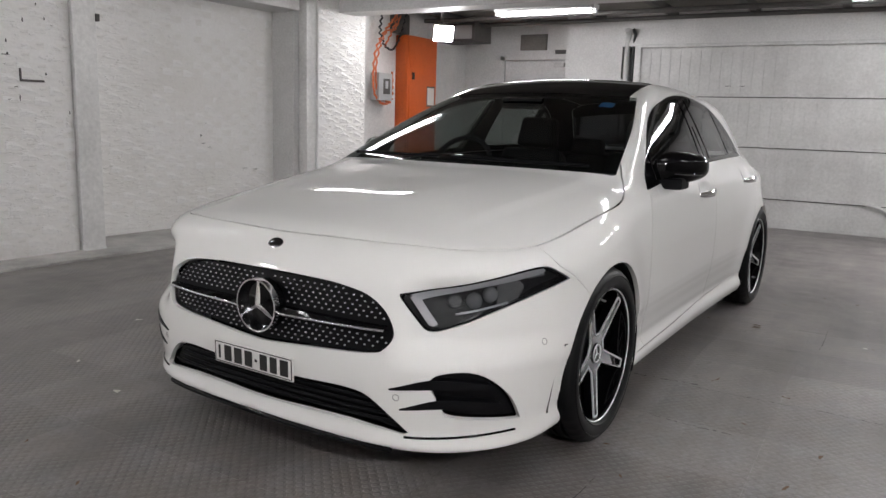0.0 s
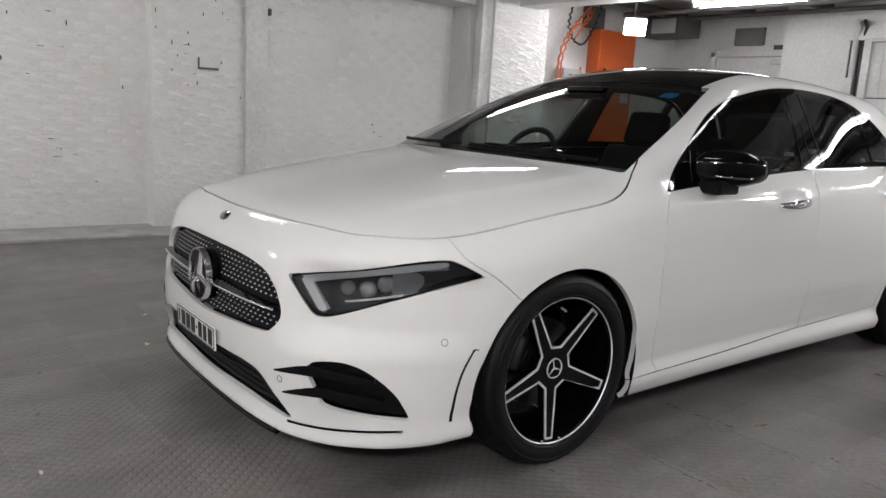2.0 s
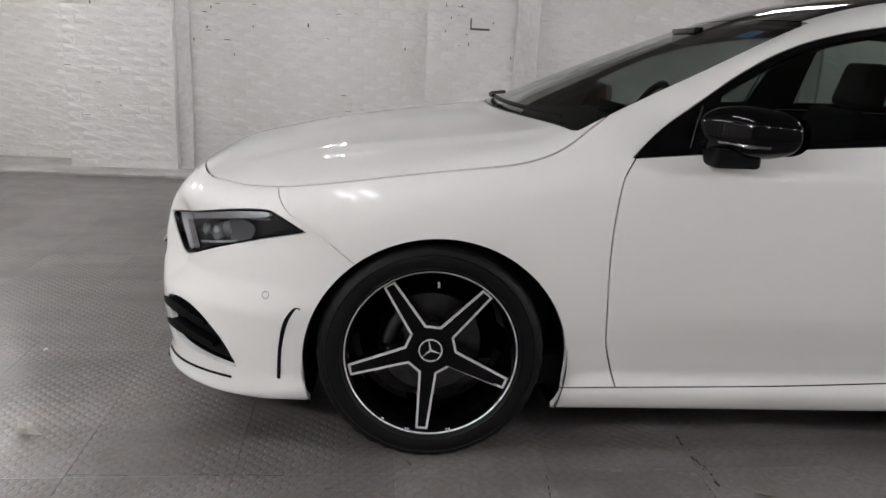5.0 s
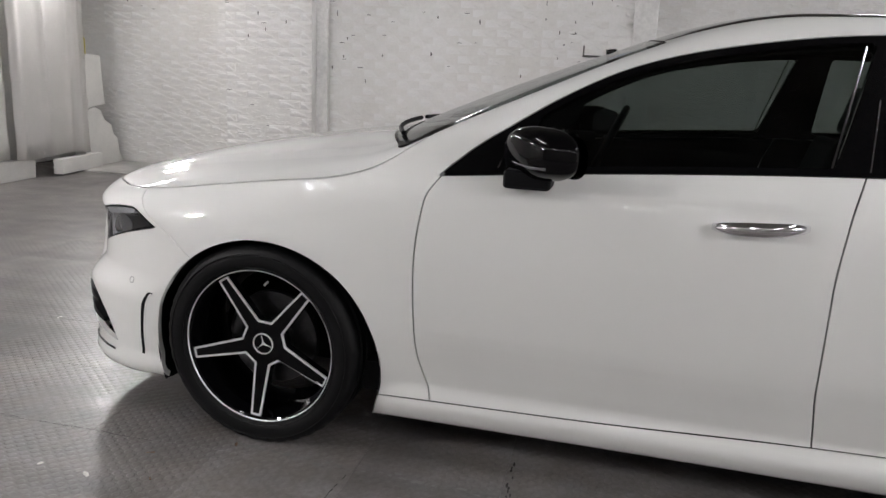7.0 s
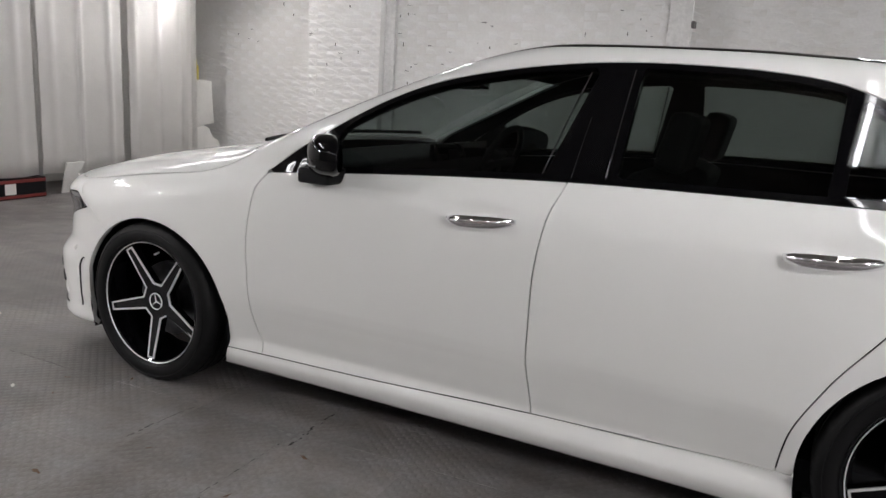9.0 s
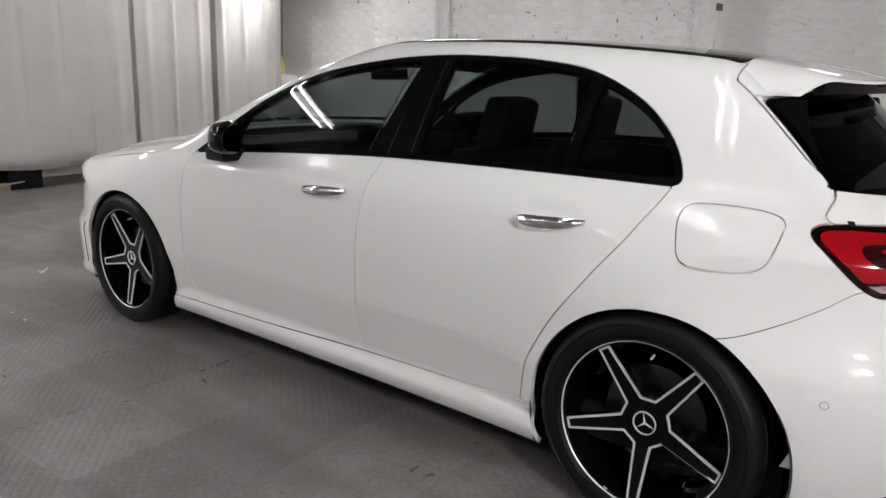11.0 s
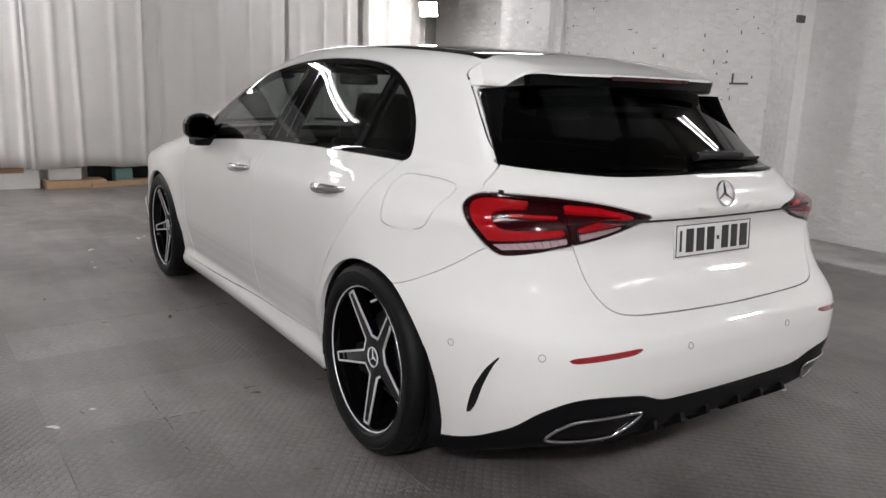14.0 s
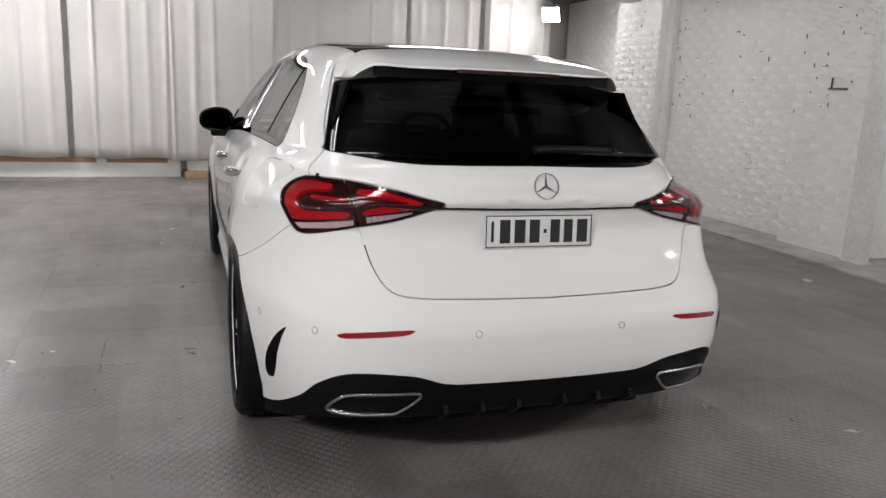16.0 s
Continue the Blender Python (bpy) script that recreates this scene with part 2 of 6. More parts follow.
    wire(m, b2.outputs["Normal"], b.inputs["Normal"])
    wire(m, span(mid.outputs["Fac"], 0.3, 0.7, 0.28, 0.48), b.inputs["Roughness"])
    return m


FLOOR = floor_material()


# ---- mesh helpers ----
def mesh_of(name, bm_or_skin, mat):
    me = bpy.data.meshes.new(name)
    if isinstance(bm_or_skin, bmesh.types.BMesh):
        bm_or_skin.to_mesh(me)
        bm_or_skin.free()
    else:
        s = bm_or_skin
        me.from_pydata(s.p.tolist(), [], s.f)
        me.polygons.foreach_set("use_smooth", [True] * len(me.polygons))
        k = np.linalg.norm(s.n, axis=1, keepdims=True)
        me.normals_split_custom_set_from_vertices((s.n / np.maximum(k, 1e-9)).tolist())
    me.materials.append(mat)
    return me


def part(name, shape, mat, parent=None, label="", at=None, kind=""):
    ob = new(name, mesh_of(name, shape, mat) if not isinstance(shape, bpy.types.Mesh) else shape)
    if at is not None:
        ob.matrix_basis = at
    if parent is not None:
        ob.parent = parent
    return tagged(ob, label, kind=kind)


def thing(name, label, category, at=None, group="", kind=""):
    ob = new(name)
    ob.empty_display_size = 0.1
    if at is not None:
        ob.matrix_basis = at
    return tagged(ob, label, category, group, kind)


def box(x0, x1, y0, y1, z0, z1, bevel=0.0, bm=None, seg=2):
    bm = bm or bmesh.new()
    made = bmesh.ops.create_cube(bm, size=1, matrix=Matrix.Translation(((x0 + x1) / 2, (y0 + y1) / 2, (z0 + z1) / 2)) @ Matrix.Diagonal((x1 - x0, y1 - y0, z1 - z0, 1)))
    if bevel:
        edges = list({e for v in made["verts"] for e in v.link_edges})
        bmesh.ops.bevel(bm, geom=edges, offset=bevel, segments=seg, affect="EDGES", profile=0.7)
    return bm


def smooth(bm, angle=40):
    for f in bm.faces:
        f.smooth = True
    for e in bm.edges:
        if len(e.link_faces) == 2 and e.calc_face_angle(0) > radians(angle):
            e.smooth = False
    return bm


def turned(profile, steps=48, axis="x", bm=None):
    """A solid of revolution about the x axis from (radius, x) pairs."""
    bm = bm or bmesh.new()
    rings = []
    for r, x in profile:
        rings.append([bm.verts.new((x, r * math.cos(2 * math.pi * k / steps), r * math.sin(2 * math.pi * k / steps))) for k in range(steps)])
    for a, b in zip(rings, rings[1:]):
        for k in range(steps):
            bm.faces.new((a[k], a[(k + 1) % steps], b[(k + 1) % steps], b[k]))
    bmesh.ops.recalc_face_normals(bm, faces=bm.faces)
    return bm


def rod(points, r, sides=8, bm=None):
    """A round bar along a line of points."""
    bm = bm or bmesh.new()
    q = [Vector(p) for p in points]
    rings, up = [], None
    for i, p in enumerate(q):
        way = (q[min(i + 1, len(q) - 1)] - q[max(i - 1, 0)]).normalized()
        if up is None:
            up = way.orthogonal().normalized()
        up = (up - way * up.dot(way)).normalized()
        right = way.cross(up)
        rings.append([bm.verts.new(p + r * (up * math.cos(2 * math.pi * k / sides) + right * math.sin(2 * math.pi * k / sides))) for k in range(sides)])
    for a, b in zip(rings, rings[1:]):
        for k in range(sides):
            bm.faces.new((a[k], a[(k + 1) % sides], b[(k + 1) % sides], b[k]))
    bm.faces.new(rings[0])
    bm.faces.new(rings[-1][::-1])
    bmesh.ops.recalc_face_normals(bm, faces=bm.faces)
    return smooth(bm, 50)


def plate(points, depth, place=lambda u, v, w: (u, v, w), bm=None):
    """A flat outline given some depth; place() lays (u, v, depth) into space."""
    bm = bm or bmesh.new()
    a = [bm.verts.new(place(u, v, 0)) for u, v in points]
    b = [bm.verts.new(place(u, v, depth)) for u, v in points]
    bm.faces.new(a[::-1])
    bm.faces.new(b)
    n = len(a)
    for i in range(n):
        bm.faces.new((a[i], a[(i + 1) % n], b[(i + 1) % n], b[i]))
    bmesh.ops.recalc_face_normals(bm, faces=bm.faces)
    return bm
# ---- the hatchback's skin: one smooth solid, cut into panels ----
# Car space: x to the car's left, y to its tail, z up, the middle of the wheelbase at the origin.
def curve(xs, ys):
    """A monotone cubic through the given knots."""
    xs, ys = np.array(xs, float), np.array(ys, float)
    h, d = np.diff(xs), np.diff(ys) / np.diff(xs)
    m = np.zeros_like(ys)
    m[0], m[-1] = d[0], d[-1]
    same = d[:-1] * d[1:] > 0
    w1, w2 = 2 * h[1:] + h[:-1], h[1:] + 2 * h[:-1]
    safe = np.where(same, d[:-1], 1), np.where(same, d[1:], 1)
    m[1:-1] = np.where(same, (w1 + w2) / (w1 / safe[0] + w2 / safe[1]), 0)

    def at(q):
        q = np.clip(np.asarray(q, float), xs[0], xs[-1])
        i = np.clip(np.searchsorted(xs, q, side="right") - 1, 0, len(xs) - 2)
        t = (q - xs[i]) / h[i]
        return (ys[i] * (1 + 2 * t) * (1 - t) ** 2 + m[i] * h[i] * t * (1 - t) ** 2 + ys[i + 1] * t * t * (3 - 2 * t) + m[i + 1] * h[i] * t * t * (t - 1))
    return at


def step(a, b, q):
    t = np.clip((q - a) / (b - a), 0, 1)
    return t * t * (3 - 2 * t)


def smin(a, b, k):
    h = np.clip(0.5 + 0.5 * (b - a) / k, 0, 1)
    return b + (a - b) * h - k * h * (1 - h)


FRONT_AXLE, REAR_AXLE, WHEEL_Z, WHEEL_R = -1.3645, 1.3645, 0.325, 0.330
half_width = curve([-2.3, -1.95, -1.72, -1.36, -0.95, 0.0, 0.7, 1.36, 1.62, 1.85, 2.05, 2.25], [0.84, 0.872, 0.884, 0.893, 0.876, 0.870, 0.876, 0.893, 0.882, 0.852, 0.83, 0.81])
side_tuck = curve([0.10, 0.15, 0.20, 0.245, 0.30, 0.385, 0.425, 0.52, 0.64, 0.76, 0.85, 0.92, 1.0, 1.1], [0.060, 0.030, 0.014, 0.027, 0.024, 0.0140, 0.0055, 0.001, 0.0, 0.009, 0.024, 0.055, 0.11, 0.20])
door_tuck = curve([0.10, 0.222, 0.245, 0.262, 0.30, 0.33, 0.385, 0.425, 0.45, 1.1], [0.0, 0.0, 0.008, 0.013, 0.008, 0.0055, 0.001, 0.0015, 0.0, 0.0])
hood_mid = curve([-2.30, -2.2, -2.1, -1.9, -1.6, -1.3, -1.0, -0.7, 2.3], [0.68, 0.752, 0.800, 0.850, 0.905, 0.948, 0.985, 1.02, 1.04])
belt = curve([-1.0, -0.5, 0.3, 1.2, 1.5, 1.7, 1.9, 2.1], [1.03, 1.022, 1.034, 1.042, 1.040, 1.030, 1.012, 0.99])
nose = curve([0.10, 0.17, 0.22, 0.30, 0.40, 0.55, 0.66, 0.74, 0.80, 0.9], [-2.20, -2.245, -2.232, -2.245, -2.252, -2.238, -2.215, -2.175, -2.12, -2.0])
tail = curve([0.15, 0.24, 0.32, 0.42, 0.50, 0.55, 0.60, 0.64, 0.72, 0.80, 0.86, 0.89, 0.94, 1.0, 1.1], [2.06, 2.12, 2.165, 2.192, 2.195, 2.185, 2.150, 2.112, 2.062, 2.040, 2.058, 2.080, 2.076, 2.03, 1.9])
roof_mid = curve([-0.9, -0.3, 0.0, 0.3, 0.7, 1.0, 1.3, 1.5, 1.8, 2.2], [1.36, 1.408, 1.427, 1.434, 1.428, 1.412, 1.387, 1.358, 1.293, 1.2])
house_side = curve([-1.2, -0.85, 0.0, 0.5, 1.0, 1.35, 1.6, 1.85, 2.1], [0.765, 0.785, 0.793, 0.783, 0.757, 0.738, 0.702, 0.635, 0.54])


def lower_side(y, z):
    flare = 0
    for axle in (FRONT_AXLE, REAR_AXLE):
        r = np.hypot(y - axle, (z - WHEEL_Z))
        flare = flare + 0.010 * np.exp(-((r - 0.37) / 0.10) ** 2) * step(0.20, 0.30, z)
    for y0, z0 in ((0.05, 0.856), (1.025, 0.880)):
        flare = flare - 0.014 * np.exp(-(((y - y0) / 0.095) ** 4) - ((z - z0) / 0.034) ** 2)
    return half_width(y) - side_tuck(z) + flare - 0.055 * step(0.8, 1.9, y) * step(0.62, 0.95, z) - door_tuck(z) * step(-1.02, -0.84, y) * step(1.10, 0.92, y)


def skin(x, y, z):
    """Above zero inside the body, below zero outside."""
    x = np.abs(x)
    side = lower_side(y, z) - x
    top_mid = np.where(y < -0.7, hood_mid(y), belt(y))
    drop = 0.075 * (x / 0.75) ** 3 * step(-0.6, -1.9, y) + 0.045 * (x / 0.75) ** 3 * step(-1.9, -0.6, y)
    dome = 0.008 * step(0.59, 0.52, x - 0.10 * step(-2.0, -1.1, y)) * step(-2.05, -1.7, y) * step(-0.70, -0.78, y)
    top = (top_mid - drop + dome - z) * 0.95
    recess = 0.062 * step(0.50, 0.62, x) * step(0.42, 0.52, z) * step(0.73, 0.63, z)
    front = y - (nose(z) + 0.07 * x**2 + 0.82 * x**6 + recess)
    bend = 1.05 + 0.75 * step(0.55, 0.85, z)
    back = tail(z) - np.where(x < 1, bend * x ** (6 + 1.6 * step(0.55, 0.8, z) - 3.6 * step(0.84, 0.95, z)), 2) - y
    under = z - (0.136 + 0.094 * step(1.70, 2.1, y) + 0.020 * step(-1.2, -1.7, y))
    low = smin(side, top, 0.10)
    low = smin(low, front, 0.06)
    low = smin(low, back, 0.06)
    low = smin(low, under, 0.03)
    glass_front = (y - (-1.125 + 2.16 * (z - 0.985) + 0.9 * (z - 0.985) ** 2 + 0.38 * x**2)) * 0.42
    roof = roof_mid(y) - 0.012 - 0.10 * x**2 - z
    walls = (house_side(y) - 0.46 * (z - 0.95) - 0.22 * (z - 0.95) ** 2 - x) * 0.88
    glass_back = (1.985 - 1.25 * (z - 0.985) - 0.50 * x**2 - y) * 0.62
    house = smin(smin(roof, walls, 0.09), glass_front, 0.07)
    house = smin(house, glass_back, 0.045)
    house = np.minimum(house, z - 0.90)
    return -smin(-low, -house, 0.022 - 0.012 * step(1.2, 1.6, y))


def slope(p, e=0.004):
    g = np.stack([skin(*(p + e * d).T) - skin(*(p - e * d).T) for d in np.eye(3)], 1)
    return -g / np.linalg.norm(g, axis=1, keepdims=True)


def skin_grid():
    """Half of the skin (x >= 0) as a grid of rays from a spine: places, outward normals and quads."""
    a, b, zc = -1.45, 1.45, 0.60
    fan = np.linspace(90, 0, 96)
    spine = np.r_[np.full(96, a), np.linspace(a, b, 190)[1:-1], np.full(96, b)]
    lean = np.r_[-fan, np.zeros(188), fan[::-1]]
    around = np.r_[np.linspace(-90, -38, 12)[:-1], np.linspace(-38, 45, 112)[:-1], np.linspace(45, 90, 48)]
    S, A = np.meshgrid(np.arange(len(spine)), np.radians(around), indexing="ij")
    L = np.radians(lean)[S]
    # towards the ends the fan keeps its height while it turns, so that the nose and tail get even rows
    way = np.stack([np.cos(A) * np.cos(L), np.cos(A) * np.sin(L) + 0 * A, np.sin(A)], -1).reshape(-1, 3)
    eye = np.stack([0 * A, spine[S], zc + 0 * A], -1).reshape(-1, 3)
    near, far = np.zeros(len(way)), np.full(len(way), 1.6)
    for _ in range(30):
        mid = (near + far) / 2
        inside = skin(*(eye + mid[:, None] * way).T) > 0
        near, far = np.where(inside, mid, near), np.where(inside, far, mid)
    p = eye + near[:, None] * way
    n, m = len(spine), len(around)
    i = (np.arange(n - 1)[:, None] * m + np.arange(m - 1)).ravel()
    quads = np.stack([i, i + m, i + m + 1, i + 1], 1)
    p[:, 0] = np.maximum(p[:, 0], 0)
    normal = slope(p)
    normal[p[:, 0] < 1e-4, 0] = 0
    return p, normal, [tuple(q) for q in quads.tolist()]


# ---- cutting tools ----
class Skin:
    """Places, outward normals and faces of a piece of the skin."""
    def __init__(self, p, n, f):
        self.p, self.n, self.f = p, n, f


def clip(piece, d):
    """The part of a piece where d (one value for each place) is above zero, cut sharply."""
    keep = d > 0
    faces, back, extra, made = [], {}, [], {}

    def cut(a, b):
        key = (a, b) if a < b else (b, a)
        if key not in made:
            made[key] = len(piece.p) + len(extra)
            t = d[key[0]] / (d[key[0]] - d[key[1]])
            extra.append((key[0], key[1], t))
        return made[key]
    for f in piece.f:
        k = [keep[i] for i in f]
        if all(k):
            faces.append(f)
        elif any(k):
            ring = []
            for a, b, ka, kb in zip(f, f[1:] + f[:1], k, k[1:] + k[:1]):
                if ka:
                    ring.append(a)
                if ka != kb:
                    ring.append(cut(a, b))
            if len(ring) > 2:
                faces.append(tuple(ring))
    p, n = piece.p, piece.n
    if extra:
        a, b, t = (np.array(v) for v in zip(*extra))
        t = t[:, None]
        p = np.concatenate([p, p[a] * (1 - t) + p[b] * t])
        n = np.concatenate([n, n[a] * (1 - t) + n[b] * t])
    used = sorted({i for f in faces for i in f})
    back = {v: k for k, v in enumerate(used)}
    return Skin(p[used], n[used], [tuple(back[i] for i in f) for f in faces])


def outline(points, closed=True, fine=6):
    """A smooth line through the points; a point given twice makes a corner."""
    q = np.array(points, float)
    n, out = len(q), []
    for i in range(n if closed else n - 1):
        a, b, c, e = (q[(i + k) % n] if closed else q[min(max(i + k, 0), n - 1)] for k in (-1, 0, 1, 2))
        if np.allclose(b, c):
            continue
        for t in np.arange(fine) / fine:
            out.append(0.5 * (2 * b + (c - a) * t + (2 * a - 5 * b + 4 * c - e) * t * t + (3 * b - a - 3 * c + e) * t**3))
    if not closed:
        out.append(q[-1])
    return np.array(out)


def within(points, u, v, smooth=True):
    """How far the places (u, v) lie inside a closed outline; below zero outside."""
    q = outline(points) if smooth else np.array(points, float)
    r = np.roll(q, -1, 0)
    far, odd = np.full(len(u), 1e9), np.zeros(len(u), bool)
    for (ax, ay), (bx, by) in zip(q, r):
        ex, ey = bx - ax, by - ay
        t = np.clip(((u - ax) * ex + (v - ay) * ey) / (ex * ex + ey * ey + 1e-12), 0, 1)
        far = np.minimum(far, (u - ax - t * ex) ** 2 + (v - ay - t * ey) ** 2)
        if ay != by:
            odd ^= ((ay > v) != (by > v)) & (u < ax + (v - ay) / (by - ay) * ex)
    return np.where(odd, 1, -1) * np.sqrt(far)


def split(piece, field, gap=0.004):
    """The piece inside a field and the rest, a gap apart."""
    d = field(piece.p)
    return clip(piece, d - gap / 2), clip(piece, -d - gap / 2)


def borders(faces):
    seen = {}
    for f in faces:
        for a, b in zip(f, f[1:] + f[:1]):
            if (b, a) in seen:
                del seen[(b, a)]
            else:
                seen[(a, b)] = True
    return list(seen)


def mirrored(piece):
    m = np.array([-1, 1, 1])
    return Skin(piece.p * m, piece.n * m, [f[::-1] for f in piece.f])


def whole(piece):
    """A half joined with its mirror image along the middle."""
    other, k, ids, p, n = mirrored(piece), len(piece.p), [], [piece.p], [piece.n]
    far = [i for i in range(k) if abs(piece.p[i, 0]) > 1e-4]
    new_id = {i: k + j for j, i in enumerate(far)}
    ids = [new_id.get(i, i) for i in range(k)]
    p, n = np.concatenate([piece.p, other.p[far]]), np.concatenate([piece.n, other.n[far]])
    p[np.abs(p[:, 0]) < 1e-4, 0] = 0
    return Skin(p, n, piece.f + [tuple(ids[i] for i in f) for f in other.f])


def pushed(piece, d):
    return Skin(piece.p + piece.n * d, piece.n, piece.f)


def flipped(piece):
    return Skin(piece.p, -piece.n, [f[::-1] for f in piece.f])


def rimmed(piece, depth, inner=False):
    """Adds a rim that runs depth inwards from every free edge, and the inner face where wanted."""
    p, n, f = [piece.p], [piece.n], list(piece.f)
    edges = borders(piece.f)
    k = len(piece.p)
    ends = sorted({i for e in edges for i in e})
    at = {v: j for j, v in enumerate(ends)}
    lower = piece.p[ends] - depth * piece.n[ends]
    # the rim's own places, so that its normals stay apart from the face's
    side = np.zeros((len(ends), 3))
    for a, b in edges:
        w = np.cross(piece.p[b] - piece.p[a], piece.n[a])
        side[at[a]] += w
        side[at[b]] += w
    side /= np.linalg.norm(side, axis=1, keepdims=True) + 1e-9
    p += [piece.p[ends], lower]
    n += [side, side]
    m = len(ends)
    f += [(k + at[b], k + at[a], k + m + at[a], k + m + at[b]) for a, b in edges]
    if inner:
        off = k + 2 * m
        p.append(piece.p - depth * piece.n)
        n.append(-piece.n)
        f += [tuple(off + i for i in g[::-1]) for g in piece.f]
    return Skin(np.concatenate(p), np.concatenate(n), f)

# ---- the room: walls, floor, ceiling ----
RX, TOP = 4.6, 2.58


def solid(name, label, mat, *dims, bevel=0.0, category=""):
    return tagged(part(name, box(*dims, bevel=bevel), mat), label, category or name.split("_")[0], kind="structure")


floor = solid("floor", "dark concrete bed under worn studded rubber floor tiles", BED, -6.0, 6.0, -7.2, 7.0, -0.2, -0.012)
solid("ceiling", "dusty grey garage ceiling with exposed beams", CEILING, -6.0, 6.0, -7.2, 7.0, TOP, TOP + 0.2)
# unseen east wall, added; its grey keeps bounce and reflections low
solid("wall_east", "unseen plain grey concrete wall, added to close the room", CONCRETE, RX, RX + 0.3, -7.0, 6.6, -0.02, TOP)
solid("wall_south", "grimy white wall behind the curtain", PLASTER, -5.0, RX, -6.9, -6.6, -0.02, TOP)
# the west wall runs a few degrees askew to the rest: all its pieces share one turn
WEST = pose(-4.04, -0.66, 0, 0, 0, -3.3) @ pose(4.04, 0.66, 0)


def west(ob):
    ob.matrix_basis = WEST @ ob.matrix_basis
    return ob


wall_sw = west(solid("wall_southwest", "white painted brick wall beside the curtain, lit by a floodlight", WALL, -4.95, -4.49, -6.5, -4.21, -0.02, TOP, category="wall"))
pier_a = west(solid("pier_south", "white painted rough brick pier with dark holes", WALL, -4.95, -4.03, -4.21, -3.27, -0.02, TOP, category="pier"))
bay_1 = west(solid("wall_west", "white painted brick bay with chips and old fixing holes", WALL, -4.95, -4.20, -3.27, -1.06, -0.02, TOP, category="wall"))
pier_b = west(solid("pier_middle", "white painted brick pier with an old iron bracket", WALL, -4.95, -4.03, -1.06, -0.28, -0.02, TOP, category="pier"))
bay_2 = west(solid("wall_west_bay", "white painted brick bay between pier and steel post", WALL, -4.95, -4.52, -0.28, 2.33, -0.02, TOP, category="wall"))
west(solid("pier_return", "grey-white rendered return of a pier", PLASTER, -4.95, -4.20, 2.33, 2.53, -0.02, TOP, category="pier"))
pier_c = west(solid("pier_north", "bright white painted brick pier beside the switchboard", WALL, -4.95, -4.02, 2.53, 3.32, -0.02, TOP, category="pier"))
solid("wall_northwest", "white painted wall behind the orange switchboard", PLASTER, -4.85, -4.08, 3.30, 6.6, -0.02, TOP, category="wall")
solid("wall_north", "white painted rear wall", PLASTER, -4.85, RX, 6.25, 6.6, -0.02, TOP)
solid("pier_rear", "white painted pier beside the garage door", PLASTER, -2.30, -1.52, 5.85, 6.25, -0.02, TOP, category="pier")
solid("lintel", "white painted lintel over the garage door", PLASTER, -1.52, RX, 5.78, 6.25, 2.16, TOP)
solid("beam", "white painted concrete ceiling beam", PLASTER, -3.86, RX, 2.86, 3.16, 2.30, TOP, bevel=0.01)
west(solid("beam_west", "white painted beam over the brick bay", PLASTER, -4.52, -4.10, -0.05, 2.33, 2.26, TOP, category="beam", bevel=0.01))
solid("beam_south", "white painted ceiling beam by the curtain", PLASTER, -4.24, RX, -3.95, -3.72, 2.33, TOP, category="beam", bevel=0.01)
west(solid("kerb", "pale worn concrete footing along the wall", KERB, -4.6, -3.68, -6.4, 2.55, -0.02, 0.020, bevel=0.008))
solid("footing", "pale worn concrete footing at the rear bay", KERB, -4.2, -3.52, 2.62, 6.3, -0.02, 0.012, bevel=0.004)


def steel_post(name, x0, x1, y0, y1, z1):
    """A white painted steel column: web and two flanges on a base plate."""
    ob = tagged(west(part(name, smooth(box(x0, x1, y0, y1, 0.018, z1, 0.006)), POST)), "white painted steel post against the wall", "post", kind="structure")
    part("base_plate", smooth(box(x0 - 0.02, x1 + 0.03, y0 - 0.02, y1 + 0.02, 0.019, 0.034, 0.004)), POST, ob)
    part("flange", smooth(box(x1 - 0.02, x1 + 0.012, y0 - 0.022, y1 + 0.022, 0.034, z1, 0.004)), POST, ob)
    return ob


steel_post("post_middle", -4.08, -3.99, -0.255, -0.105, TOP)
steel_post("post_north", -4.19, -4.06, 2.405, 2.50, TOP)
steel_post("post_south", -4.195, -4.13, -3.245, -3.17, TOP)

# ---- the garage door ----
DOOR_Y = 5.70
gdoor = thing("garage_door", "white sectional garage door with ribbed panels, closed", "garage door", pose(0, DOOR_Y, 0), kind="structure")
for z0, z1 in ((0.03, 0.335), (0.345, 0.935), (0.945, 1.525), (1.535, 2.125)):
    bm = box(-1.22, 4.4, 0.0, 0.04, z0, z1, 0.006)
    x = -1.10
    while x < 4.3:
        box(x - 0.006, x + 0.006, -0.006, 0.002, z0 + 0.03, z1 - 0.03, 0, bm)
        x += 0.122
    part("panel", bm, STEEL_WHITE, gdoor)
for z in (0.340, 0.940, 1.530):
    part("seam_rail", smooth(box(-1.22, 4.4, -0.016, 0.0, z + 0.006, z + 0.040, 0.003)), STEEL_WHITE, gdoor)
    # dark strip set into the panel gap as its shadow line
    part("seam_strip", box(-1.22, 4.4, -0.002, 0.03, z - 0.005, z + 0.005), DARK_STEEL, gdoor)
part("bottom_seal", smooth(box(-1.22, 4.4, -0.02, 0.04, 0.0, 0.03, 0.006)), STEEL_WHITE, gdoor)
part("top_rail", smooth(box(-1.22, 4.4, -0.06, 0.06, 2.125, 2.165, 0.006)), STEEL_WHITE, gdoor)
part("brace", rod([(1.45, -0.02, 0.36), (1.60, -0.03, 0.33), (1.80, -0.03, 0.20)], 0.018), STEEL_WHITE, gdoor)
